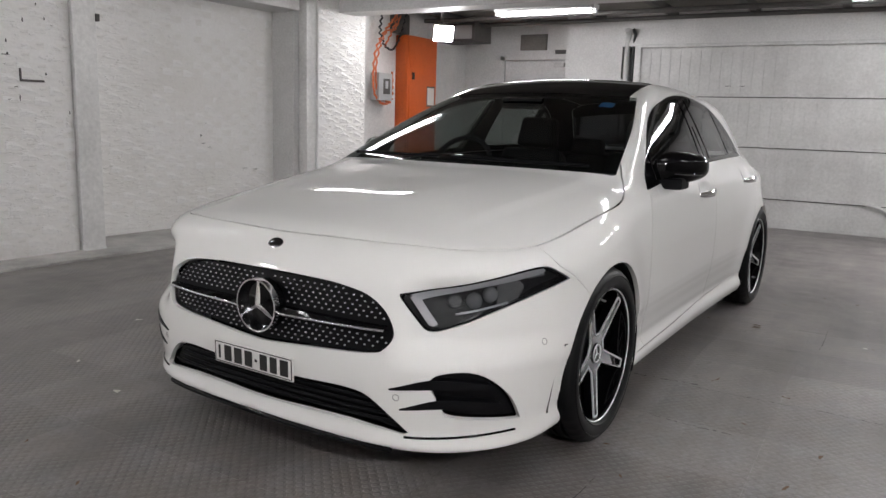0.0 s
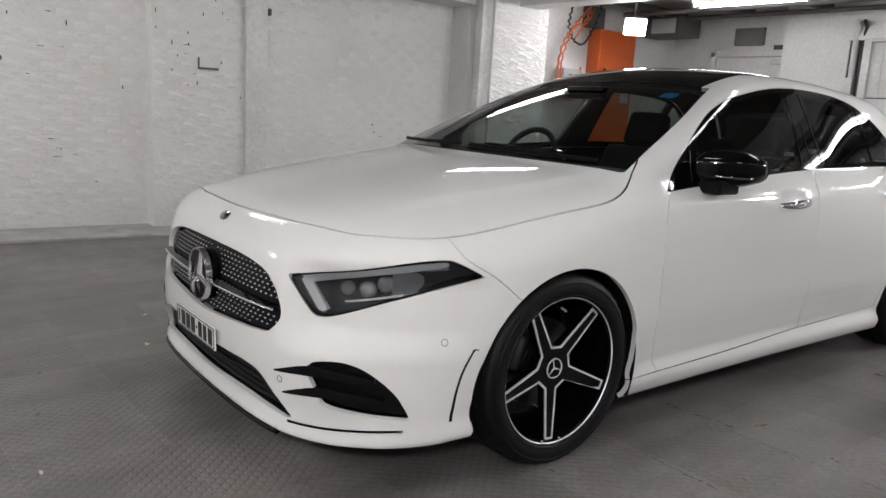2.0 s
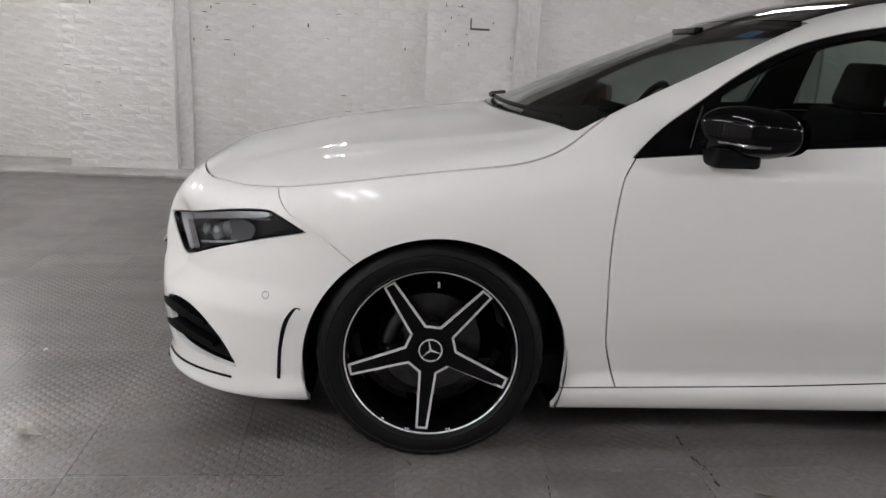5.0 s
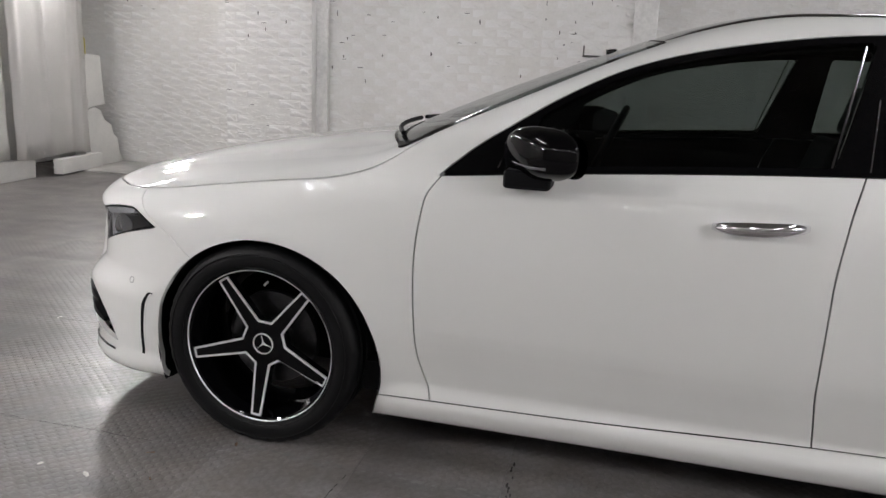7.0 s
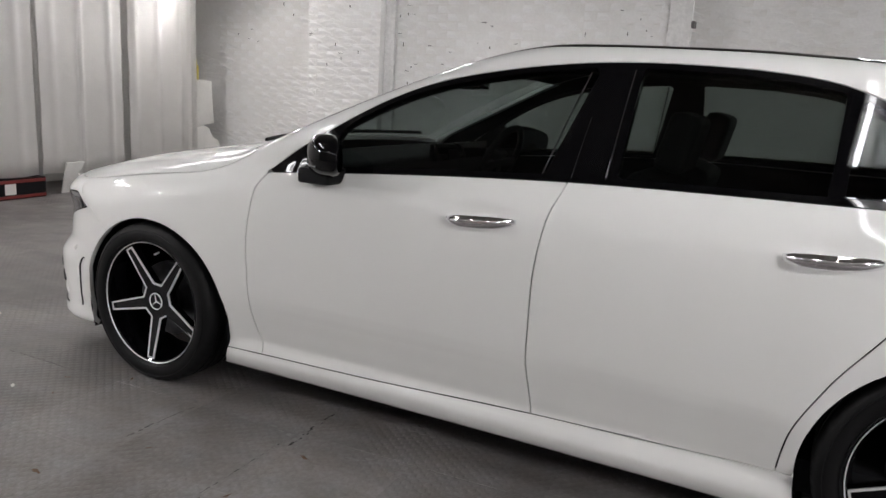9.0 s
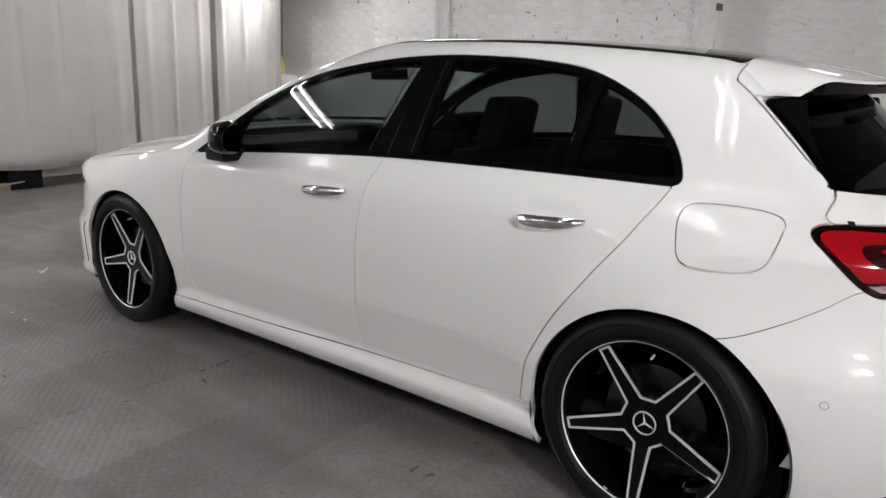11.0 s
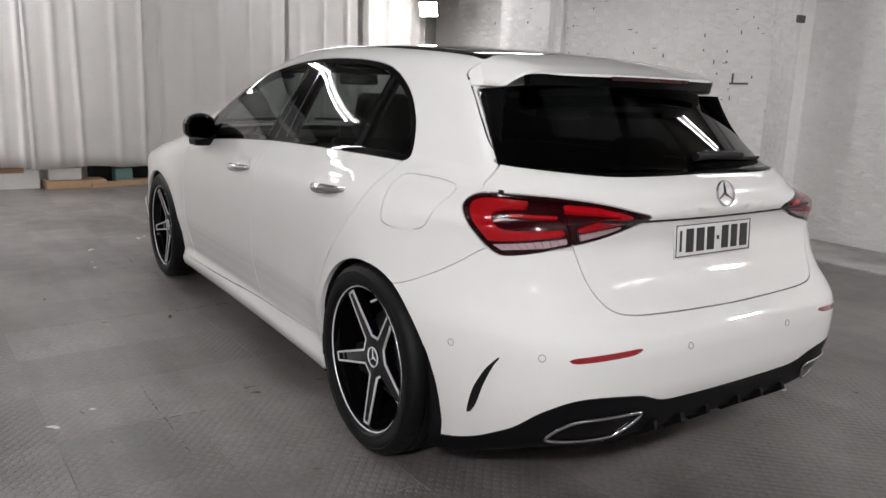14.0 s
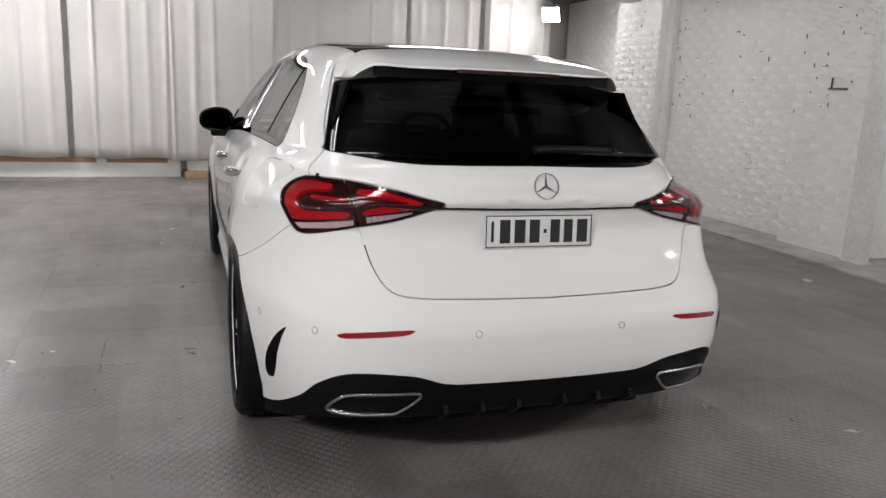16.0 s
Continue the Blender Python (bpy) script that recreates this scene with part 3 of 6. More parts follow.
part("side_frame", smooth(box(-1.30, -1.22, -0.03, 0.08, 0.0, 2.165, 0.006)), STEEL_WHITE, gdoor)
for x, z in ((-0.14, 1.66), (0.02, 1.66)):
    part("slot", box(x - 0.03, x + 0.03, -0.004, 0.001, z - 0.004, z + 0.004), DARK_STEEL, gdoor)
for x, r, m in ((-1.44, 0.035, STEEL_WHITE), (-1.36, 0.02, CABLE_BLACK)):
    tagged(part("pipe", rod([(x, 5.80, 0.0), (x, 5.80, 2.2), (x + 0.02, 5.78, 2.3), (x + 0.02, 5.70, 2.36)], r, 12), m), "upright service pipe beside the garage door", "pipe")
tagged(part("junction_box", smooth(box(-1.50, -1.40, 5.74, 5.85, 1.55, 1.75, 0.01)), STEEL_WHITE), "small white junction box on the pier", "box")

# ---- the service door and what hangs on the rear wall ----
sdoor = thing("door_1", "white flush service door in a white frame, closed", "door", pose(-2.91, 6.25, 0), kind="structure")
part("leaf", smooth(box(-0.47, 0.47, -0.035, 0.0, 0.0, 2.03, 0.004)), PLASTER, sdoor)
for x0, x1, z0, z1 in ((-0.56, -0.48, 0.0, 2.10), (0.48, 0.56, 0.0, 2.10), (-0.56, 0.56, 2.04, 2.12)):
    part("frame", smooth(box(x0, x1, -0.05, 0.0, z0, z1, 0.004)), PLASTER, sdoor)
part("door_closer", smooth(box(0.30, 0.46, -0.075, -0.035, 1.94, 2.0, 0.008)), STEEL_WHITE, sdoor)
vent = thing("wall_vent", "grey wall vent with slats", "vent", pose(-2.95, 6.25, 2.29))
part("frame", smooth(box(-0.20, 0.20, -0.05, 0.0, -0.11, 0.11, 0.006)), CEILING, vent)
for k in range(7):
    part("slat", box(-0.18, 0.18, -0.062, -0.05, -0.09 + 0.027 * k, -0.075 + 0.027 * k), CEILING, vent)
tagged(part("wall_sign", smooth(box(-2.62, -2.37, 6.235, 6.25, 2.10, 2.18, 0.003)), DARK_STEEL), "small dark sign above the service door", "sign")
duct = thing("air_duct", "grey box duct under the ceiling", "duct", pose(-3.75, 5.6, 2.36))
part("body", smooth(box(-0.33, 0.30, -0.25, 0.25, -0.12, 0.12, 0.01)), DARK_STEEL, duct)
part("grille", smooth(box(-0.10, 0.26, -0.262, -0.25, -0.09, 0.09, 0.004)), GREY_BOX, duct)

# ---- the orange switchboard ----
board = thing("switchboard", "orange enamelled steel switchboard cabinet on the wall", "switchboard", pose(-4.08, 4.73, 0.55))
part("cabinet", smooth(box(0.0, 0.19, -0.36, 0.36, 0.0, 1.68, 0.012)), ORANGE, board)
part("door", smooth(box(0.19, 0.205, -0.33, 0.34, 0.03, 1.65, 0.006)), ORANGE, board)
part("latch", smooth(box(0.205, 0.225, -0.27, -0.23, 1.12, 1.21, 0.004)), INK, board)
part("notice", box(0.2055, 0.2085, 0.10, 0.30, 0.78, 1.05), DARK_STEEL, board)
part("notice_sheet", box(0.2085, 0.2095, 0.115, 0.285, 0.80, 1.03), PAPER, board)
meter = thing("meter_box", "grey metal meter box with a small window", "meter box", pose(-4.08, 3.97, 1.38))
part("case", smooth(box(0.0, 0.13, -0.15, 0.15, 0.0, 0.34, 0.012)), GREY_BOX, meter)
part("window", smooth(box(0.13, 0.138, -0.05, 0.09, 0.08, 0.27, 0.004)), DARK_STEEL, meter)
part("clip", smooth(box(0.138, 0.15, -0.02, 0.03, 0.15, 0.24, 0.004)), LAMP_SILVER, meter)


def hung_cable(label, mat, r, pts):
    q = outline([(p[0], p[1]) for p in pts], closed=False, fine=5)
    tagged(part("cable", rod([(-3.98 + 0.02 * math.sin(3 * i), y, z) for i, (y, z) in enumerate(q)], r, 8), mat), label, "cable")


# ---- ceiling pipes ----
for y, z, r, m in ((4.95, 2.47, 0.030, DARK_STEEL), (5.12, 2.50, 0.022, CEILING), (3.62, 2.52, 0.025, CEILING), (3.9, 2.50, 0.035, DARK_STEEL), (5.55, 2.47, 0.028, DARK_STEEL)):
    tagged(part("ceiling_pipe", rod([(-4.0 + 0.8 * k, y + 0.02 * math.sin(k), z) for k in range(11)], r, 10), m), "dusty pipe under the garage ceiling", "pipe", "pipes under the ceiling")
for k in range(9):
    x = -3.7 + 0.95 * k
    tagged(part("joist", smooth(box(x - 0.04, x + 0.04, 3.16, 5.85, 2.50, TOP + 0.01, 0.006)), DARK_STEEL), "dark ceiling joist behind the beam", "joist", "ceiling joists")


# ---- outlines of the panels, in car space ----
LAMP_F, LAMP_R = (0.6, 0.8), (0.6, -0.8)


def slant(p, way):
    return p[:, 0] * way[0] + p[:, 1] * way[1]


def half(points):
    """An outline given from the middle outwards and back, carried across the middle."""
    return [(-0.3, points[0][1])] + list(points) + [(-0.3, points[-1][1])] * 2 + [(-0.3, points[0][1])]


DLO = [(-0.820, 0.902), (-0.820, 0.902), (-0.725, 0.985), (-0.638, 1.045), (-0.490, 1.140), (-0.342, 1.215), (-0.190, 1.265), (0.0, 1.303), (0.188, 1.329), (0.365, 1.341), (0.550, 1.342), (0.780, 1.331), (0.990, 1.299), (1.17, 1.225), (1.28, 1.144), (1.338, 1.073), (1.364, 1.01), (1.350, 0.988), (1.350, 0.988), (1.010, 0.988), (0.342, 0.979), (-0.256, 0.947)]
WINDSHIELD = [(0, 0.984), (0.318, 0.982), (0.60, 0.974), (0.728, 0.963), (0.728, 0.963), (0.645, 1.152), (0.540, 1.305), (0.540, 1.305), (0.25, 1.319), (0, 1.321)]
ROOF_GLASS = [(0, -0.33), (0.25, -0.315), (0.505, -0.245), (0.505, -0.245), (0.496, 0.1), (0.478, 0.6), (0.466, 1.1), (0.462, 1.412), (0.462, 1.412), (0.25, 1.428), (0, 1.434)]
HOOD = [(0, -2.122), (0.223, -2.113), (0.423, -2.092), (0.606, -2.035), (0.70, -1.955), (0.763, -1.870), (0.800, -1.75), (0.818, -1.528), (0.826, -1.2), (0.80, -1.05), (0.755, -0.955), (0.755, -0.955), (0.6, -0.80), (0, -0.80)]
HEADLAMP = [(-1.430, 0.648), (-1.430, 0.648), (-1.309, 0.667), (-1.089, 0.711), (-0.975, 0.724), (-0.93, 0.715), (-0.850, 0.673), (-0.850, 0.673), (-0.991, 0.637), (-1.142, 0.592), (-1.29, 0.541), (-1.335, 0.534), (-1.36, 0.552)]
GRILLE = [(0, 0.664), (0.20, 0.662), (0.33, 0.654), (0.427, 0.635), (0.495, 0.590), (0.521, 0.530), (0.503, 0.488), (0.45, 0.464), (0.217, 0.445), (0, 0.430)]
INTAKE = [(0, 0.326), (0.20, 0.333), (0.37, 0.338), (0.46, 0.315), (0.575, 0.213), (0.575, 0.213), (0.35, 0.228), (0, 0.221)]
VENT_F = [(-1.352, 0.398), (-1.27, 0.422), (-1.184, 0.402), (-1.096, 0.332), (-1.048, 0.250), (-1.048, 0.250), (-1.28, 0.278), (-1.315, 0.31)]
TAIL_LAMP = [(-0.946, 0.879), (-0.934, 0.905), (-0.958, 0.926), (-1.018, 0.934), (-1.197, 0.935), (-1.359, 0.921), (-1.480, 0.886), (-1.480, 0.886), (-1.370, 0.835), (-1.275, 0.810), (-1.110, 0.776), (-1.052, 0.783), (-0.990, 0.830)]
REAR_GLASS = [(0, 0.996), (0.25, 0.994), (0.42, 0.995), (0.618, 1.012), (0.622, 1.03), (0.600, 1.10), (0.555, 1.232), (0.555, 1.232), (0.3, 1.262), (0, 1.275)]
HATCH = [(0, 0.606), (0.289, 0.612), (0.44, 0.621), (0.50, 0.645), (0.537, 0.708), (0.570, 0.812), (0.62, 0.88), (0.674, 0.940), (0.622, 1.02), (0.61, 1.09), (0.555, 1.25), (0.510, 1.335), (0.510, 1.335), (0.3, 1.40), (0, 1.40)]
FUEL = [(1.405, 0.945), (1.50, 0.957), (1.615, 0.945), (1.655, 0.915), (1.645, 0.84), (1.60, 0.806), (1.50, 0.798), (1.435, 0.81), (1.412, 0.86)]
DIFFUSER = [(0, 0.352), (0.20, 0.355), (0.326, 0.363), (0.437, 0.397), (0.598, 0.404), (0.685, 0.359), (0.742, 0.275), (0.825, 0.195), (1.0, 0.17), (1.0, 0.05), (0, 0.05)]
fender_line = curve([0.3, 0.56, 0.604, 0.674, 0.73, 0.774, 0.9], [-1.5, -1.545, -1.599, -1.690, -1.778, -1.803, -1.82])
tail_line = curve([1.3, 1.571, 1.70, 1.781, 1.86, 2.0, 2.3], [0.60, 0.635, 0.690, 0.739, 0.79, 0.80, 0.80])
door_front = curve([0.15, 0.221, 0.393, 0.642, 0.835, 0.906, 1.0], [-0.79, -0.808, -0.856, -0.869, -0.849, -0.808, -0.74])
door_mid = curve([0.15, 0.25, 0.452, 0.68, 0.863, 0.984, 1.05], [0.265, 0.259, 0.239, 0.240, 0.260, 0.296, 0.31])
door_rear = curve([0.15, 0.273, 0.381, 0.537, 0.727, 0.887, 0.986, 1.05], [0.962, 0.969, 0.985, 1.055, 1.187, 1.300, 1.343, 1.345])
sill_line = curve([-1.1, -0.8, -0.37, 0.26, 0.73, 1.1], [0.216, 0.221, 0.228, 0.248, 0.259, 0.278])
belt_line = curve([-0.9, -0.815, -0.256, 0.339, 0.999, 1.341, 1.5], [0.90, 0.903, 0.947, 0.977, 0.986, 0.986, 0.986])


def arch(p):
    f = 0.383 - np.hypot(p[:, 1] + 1.350, p[:, 2] - 0.290)
    r = 0.381 - np.hypot(p[:, 1] - 1.393, p[:, 2] - 0.290)
    return np.minimum(np.maximum(f, r), p[:, 0] - 0.45)


def gate(d, *also):
    for a in also:
        d = np.minimum(d, a)
    return d


F = dict(
    side=lambda p: gate(within(DLO, p[:, 1], p[:, 2]), p[:, 0] - 0.3),
    windshield=lambda p: gate(within(half(WINDSHIELD), p[:, 0], p[:, 2]), 0.4 - p[:, 1]),
    roof=lambda p: gate(within(half(ROOF_GLASS), p[:, 0], p[:, 1]), p[:, 2] - 1.2),
    rear_glass=lambda p: gate(within(half(REAR_GLASS), p[:, 0], p[:, 2]), p[:, 1] - 1.3),
    hatch=lambda p: gate(within(half(HATCH), p[:, 0], p[:, 2]), p[:, 1] - 1.425),
    hood=lambda p: gate(within(half(HOOD), p[:, 0], p[:, 1]), p[:, 2] - 0.70),
    head=lambda p: gate(within(HEADLAMP, slant(p, LAMP_F), p[:, 2]), p[:, 0] - 0.3, -1.5 - p[:, 1]),
    grille=lambda p: gate(within(half(GRILLE), p[:, 0], p[:, 2]), -1.9 - p[:, 1]),
    intake=lambda p: gate(within(half(INTAKE), p[:, 0], p[:, 2]), -1.9 - p[:, 1]),
    vent=lambda p: gate(within(VENT_F, slant(p, LAMP_F), p[:, 2]), p[:, 0] - 0.4, -1.7 - p[:, 1]),
    tail=lambda p: gate(within(TAIL_LAMP, slant(p, LAMP_R), p[:, 2]), p[:, 0] - 0.1, p[:, 1] - 1.5),
    fuel=lambda p: gate(within(FUEL, p[:, 1], p[:, 2]), p[:, 0] - 0.4),
    diffuser=lambda p: gate(within(half(DIFFUSER), p[:, 0], p[:, 2]), p[:, 1] - 1.735),
    front=lambda p: fender_line(p[:, 2]) - p[:, 1],
    rear=lambda p: gate(tail_line(p[:, 1]) - p[:, 2], p[:, 1] - 1.3),
    sill=lambda p: gate(sill_line(p[:, 1]) - p[:, 2], p[:, 1] + 1.15, 1.2 - p[:, 1]),
    door_f=lambda p: gate(p[:, 1] - door_front(p[:, 2]), door_mid(p[:, 2]) - p[:, 1], belt_line(p[:, 1]) + 0.012 - p[:, 2], p[:, 0] - 0.4),
    door_r=lambda p: gate(p[:, 1] - door_mid(p[:, 2]), door_rear(p[:, 2]) - p[:, 1], belt_line(p[:, 1]) + 0.012 - p[:, 2], p[:, 0] - 0.4),
)


def pane(a, b):
    """A stretch of the side window between two leaning lines y = a0 + a1 (z - 0.95)."""
    def field(p):
        w = p[:, 2] - 0.95
        return gate(within(DLO, p[:, 1], p[:, 2]) - 0.020, p[:, 1] - a[0] - a[1] * w, b[0] + b[1] * w - p[:, 1], p[:, 0] - 0.3)
    return field


PANEL_GAP = dict(door_f=0.0045, door_r=0.0045, hood=0.0058, rear=0.0024, front=0.0030)


def all_panels():
    """The skin cut into named halves."""
    out = {}
    rest = Skin(*skin_grid())
    rest = clip(rest, -arch(rest.p))
    out["underbody"], rest = split(rest, lambda p: 0.144 + 0.078 * step(1.75, 2.1, p[:, 1]) + 0.019 * step(-1.2, -1.7, p[:, 1]) - p[:, 2], 0)
    out["windshield"], rest = split(rest, F["windshield"], 0.003)
    out["side"], rest = split(rest, F["side"], 0.003)
    out["roof"], rest = split(rest, F["roof"])
    out["rear_glass"], rest = split(rest, F["rear_glass"], 0.003)
    for name in ("tail", "head", "hatch", "hood", "fuel", "grille", "intake", "vent", "diffuser", "sill", "door_f", "door_r", "front", "rear"):
        out[name], rest = split(rest, F[name], PANEL_GAP.get(name, 0.0034))
    out["shell"] = rest
    side = out.pop("side")
    out["pane_f"], side = split(side, pane((-0.60, 0.42), (0.205, 0.30)), 0.001)
    out["pane_r"], side = split(side, pane((0.437, 0.02), (0.99, 0.03)), 0.001)
    out["pane_q"], side = split(side, pane((1.03, 0.04), (9, 0)), 0.001)
    out["trim"] = side
    return out

# ---- the car ----
CAR = pose(0, 0, 0, 0, 0, -2.45)
car = thing("hatchback_car", "white five-door hatchback with black roof and black alloy wheels, parked", "car", CAR)
P = all_panels()
RIM = 0.018


def panel(name, key, mat, both=False, label="", depth=RIM, inner=False):
    if both:
        return [part(name, rimmed(whole(P[key]), depth, inner), mat, car, label)]
    return [part(name, rimmed(side, depth, inner), mat, car, label) for side in (P[key], mirrored(P[key]))]


panel("bonnet", "hood", PAINT, True)
panel("front_bumper", "front", PAINT, True)
panel("rear_bumper", "rear", PAINT, True)
panel("tailgate", "hatch", PAINT, True)
panel("body_shell", "shell", PAINT)
panel("front_door", "door_f", PAINT)
panel("rear_door", "door_r", PAINT)
panel("side_sill", "sill", PAINT)
panel("fuel_flap", "fuel", PAINT)
panel("underbody", "underbody", PLASTIC, True, "black underbody tray")
panel("glass_roof", "roof", GLOSS_BLACK, True, "black panoramic glass roof")
panel("windscreen", "windshield", GLASS_FRONT, True, "tinted windscreen", 0.004)
panel("rear_window", "rear_glass", GLASS_DARK, True, "dark privacy rear window", 0.004)
panel("front_side_window", "pane_f", GLASS_SIDE, depth=0.004)
panel("rear_side_window", "pane_r", GLASS_SIDE, depth=0.004)
panel("quarter_window", "pane_q", GLASS_SIDE, depth=0.004)
panel("window_trim", "trim", GLOSS_BLACK, label="gloss black window surround and pillar")
panel("diffuser", "diffuser", PLASTIC, True, "black rear diffuser")


# ---- car: places on the skin ----
def meet(o, w):
    o, w = np.array(o, float), np.array(w, float)
    d = np.arange(0, 4, 0.004)
    v = skin(*(o + d[:, None] * w).T)
    i = max(1, int(np.argmax(v > 0)))
    return o + (d[i - 1] + 0.004 * v[i - 1] / (v[i - 1] - v[i])) * w


def front_at(x, z):
    return meet((x, -3, z), (0, 1, 0))


def rear_at(x, z):
    return meet((x, 3.2, z), (0, -1, 0))


def side_at(y, z):
    return meet((1.6, y, z), (-1, 0, 0))


def seat_on(p, push=0.0):
    """A pose on the skin at p: its z axis points out of the car."""
    n = Vector(slope(np.array([p]))[0])
    return Matrix.Translation(Vector(p) + n * push) @ n.to_track_quat("Z", "Y").to_matrix().to_4x4()


def patch(key, field, push=0.0, depth=0.004):
    cut = clip(P[key], field(P[key].p))
    return rimmed(pushed(cut, push), depth)


def seen_from(points, axes):
    if axes == "uf":
        return lambda p: within(points, slant(p, LAMP_F), p[:, 2])
    if axes == "ur":
        return lambda p: within(points, slant(p, LAMP_R), p[:, 2])
    if axes == "yz":
        return lambda p: within(points, p[:, 1], p[:, 2])
    return lambda p: within(points, p[:, 0], p[:, 2])


def both(name, piece, mat, parent=None, label=""):
    return [part(name, s, mat, parent or car, label) for s in (piece, mirrored(piece))]


def joined(*pieces):
    p, n, f, k = [], [], [], 0
    for s in pieces:
        p.append(s.p)
        n.append(s.n)
        f += [tuple(i + k for i in g) for g in s.f]
        k += len(s.p)
    return Skin(np.concatenate(p), np.concatenate(n), f)


FLIP = Matrix.Diagonal((-1, 1, 1, 1))


def pair(name, bm, mat, parent=None, label=""):
    """A part and its mirror image on the other side of the car."""
    other = bm.copy()
    bmesh.ops.transform(other, matrix=FLIP, verts=other.verts)
    bmesh.ops.reverse_faces(other, faces=other.faces)
    return [part(name, bm, mat, parent or car, label), part(name, other, mat, parent or car, label)]


# ---- car: cabin ----
lining = joined(*[flipped(pushed(P[k], -0.030)) for k in ("shell", "door_f", "door_r", "hatch", "trim", "roof", "sill")])
part("cabin_lining", joined(lining, mirrored(lining)), DARK_TRIM, car, "black cabin lining")
part("cabin_floor", smooth(box(-0.80, 0.80, -1.05, 1.75, 0.20, 0.30, 0.02)), DARK_TRIM, car)
dash = box(-0.74, 0.74, -1.02, -0.55, 0.62, 0.945, 0.07, seg=4)
part("dashboard", smooth(dash), DARK_TRIM, car, "black dashboard")
part("screen_panel", smooth(box(-0.52, 0.05, -0.575, -0.555, 0.915, 0.995, 0.01)), GLOSS_BLACK, car)
part("parcel_shelf", smooth(box(-0.66, 0.66, 1.36, 1.80, 0.90, 0.945, 0.015)), DARK_TRIM, car)
part("firewall", smooth(box(-0.72, 0.72, -1.10, -1.00, 0.20, 0.93, 0.02)), DARK_TRIM, car)


def seat_shape(w, lean, h):
    bm = bmesh.new()
    box(-w, w, -0.48, 0.10, 0.28, 0.47, 0.06, bm, 3)
    made = box(-w * 0.98, w * 0.98, -0.07, 0.07, 0.0, h, 0.06, None, 4)
    for v in made.verts:
        k = v.co.z / h
        v.co.x *= 1 - 0.22 * max(0, k - 0.35) / 0.65
        v.co.y += 0.02 * math.cos(3 * k) * (1 if v.co.y < 0 else 0)
    bmesh.ops.transform(made, matrix=pose(0, 0.08, 0.42, -lean), verts=made.verts)
    me = bpy.data.meshes.new("tmp")
    made.to_mesh(me)
    bm.from_mesh(me)
    bpy.data.meshes.remove(me)
    return smooth(bm, 60)


def rest_shape(w, h):
    bm = box(-w, w, -0.05, 0.05, 0.0, h, 0.045, None, 4)
    for v in bm.verts:
        v.co.x *= 1 - 0.12 * v.co.z / h
    return smooth(bm, 60)


for x in (0.36, -0.36):
    seat = part("front_seat", seat_shape(0.26, 20, 0.60), SEAT, car, at=pose(x, 0.22, 0))
    part("headrest", rest_shape(0.135, 0.19), SEAT, seat, at=pose(0, 0.30, 1.01, -14))
bench = part("rear_seat", seat_shape(0.62, 24, 0.54), SEAT, car, at=pose(0, 1.06, 0))
for x in (0.36, -0.36):
    part("headrest", rest_shape(0.13, 0.13), SEAT, bench, at=pose(x, 0.31, 0.93, -16))
bm = bmesh.new()
ring = [(0.185 * math.cos(a), 0, 0.185 * math.sin(a)) for a in np.linspace(0, 2 * math.pi, 41)]
rod(ring, 0.015, 8, bm)
box(-0.17, 0.17, -0.012, 0.012, -0.018, 0.018, 0.005, bm)
box(-0.02, 0.02, -0.012, 0.012, -0.17, 0.0, 0.005, bm)
box(-0.07, 0.07, -0.03, 0.0, -0.06, 0.05, 0.012, bm)
part("steering_wheel", smooth(bm, 50), DARK_TRIM, car, "black steering wheel", at=pose(-0.36, -0.42, 0.905, -24))
part("rear_view_mirror", smooth(box(-0.115, 0.115, -0.02, 0.02, -0.03, 0.03, 0.015)), GLOSS_BLACK, car, at=pose(0, -0.40, 1.265, 8))
sticker = lambda p: within([(0.405, 1.262), (0.405, 1.262), (0.405, 1.285), (0.405, 1.285), (0.475, 1.280), (0.475, 1.280), (0.475, 1.257), (0.475, 1.257)], p[:, 0], p[:, 2])
part("sticker", patch("windshield", sticker, -0.006, 0.001), BLUE, car, "blue paper sticker inside the windscreen")

# ---- car: wheel wells and wheels ----
for y, r in ((-1.350, 0.386), (1.393, 0.384)):
    bm = bmesh.new()
    rings = []
    for x in (0.868, 0.70, 0.50):
        rings.append([bm.verts.new((x, y + r * math.cos(a), 0.290 + r * math.sin(a))) for a in np.radians(np.linspace(-20, 200, 45))])
    for a, b in zip(rings, rings[1:]):
        for k in range(44):
            bm.faces.new((a[k], a[k + 1], b[k + 1], b[k]))
    bm.faces.new(rings[-1])
    pair("wheel_arch_liner", smooth(bm, 50), PLASTIC, label="black plastic wheel arch liner")

TREAD = [(0.250, -0.080), (0.2525, -0.099), (0.256, -0.1035), (0.268, -0.111), (0.290, -0.1135), (0.312, -0.106), (0.323, -0.095), (0.3285, -0.078), (0.3295, -0.060), (0.322, -0.057), (0.322, -0.048), (0.330, -0.045), (0.3305, -0.018), (0.323, -0.015), (0.323, -0.006), (0.3305, -0.003)]
TREAD = TREAD + [(r, -x) for r, x in TREAD[::-1]]


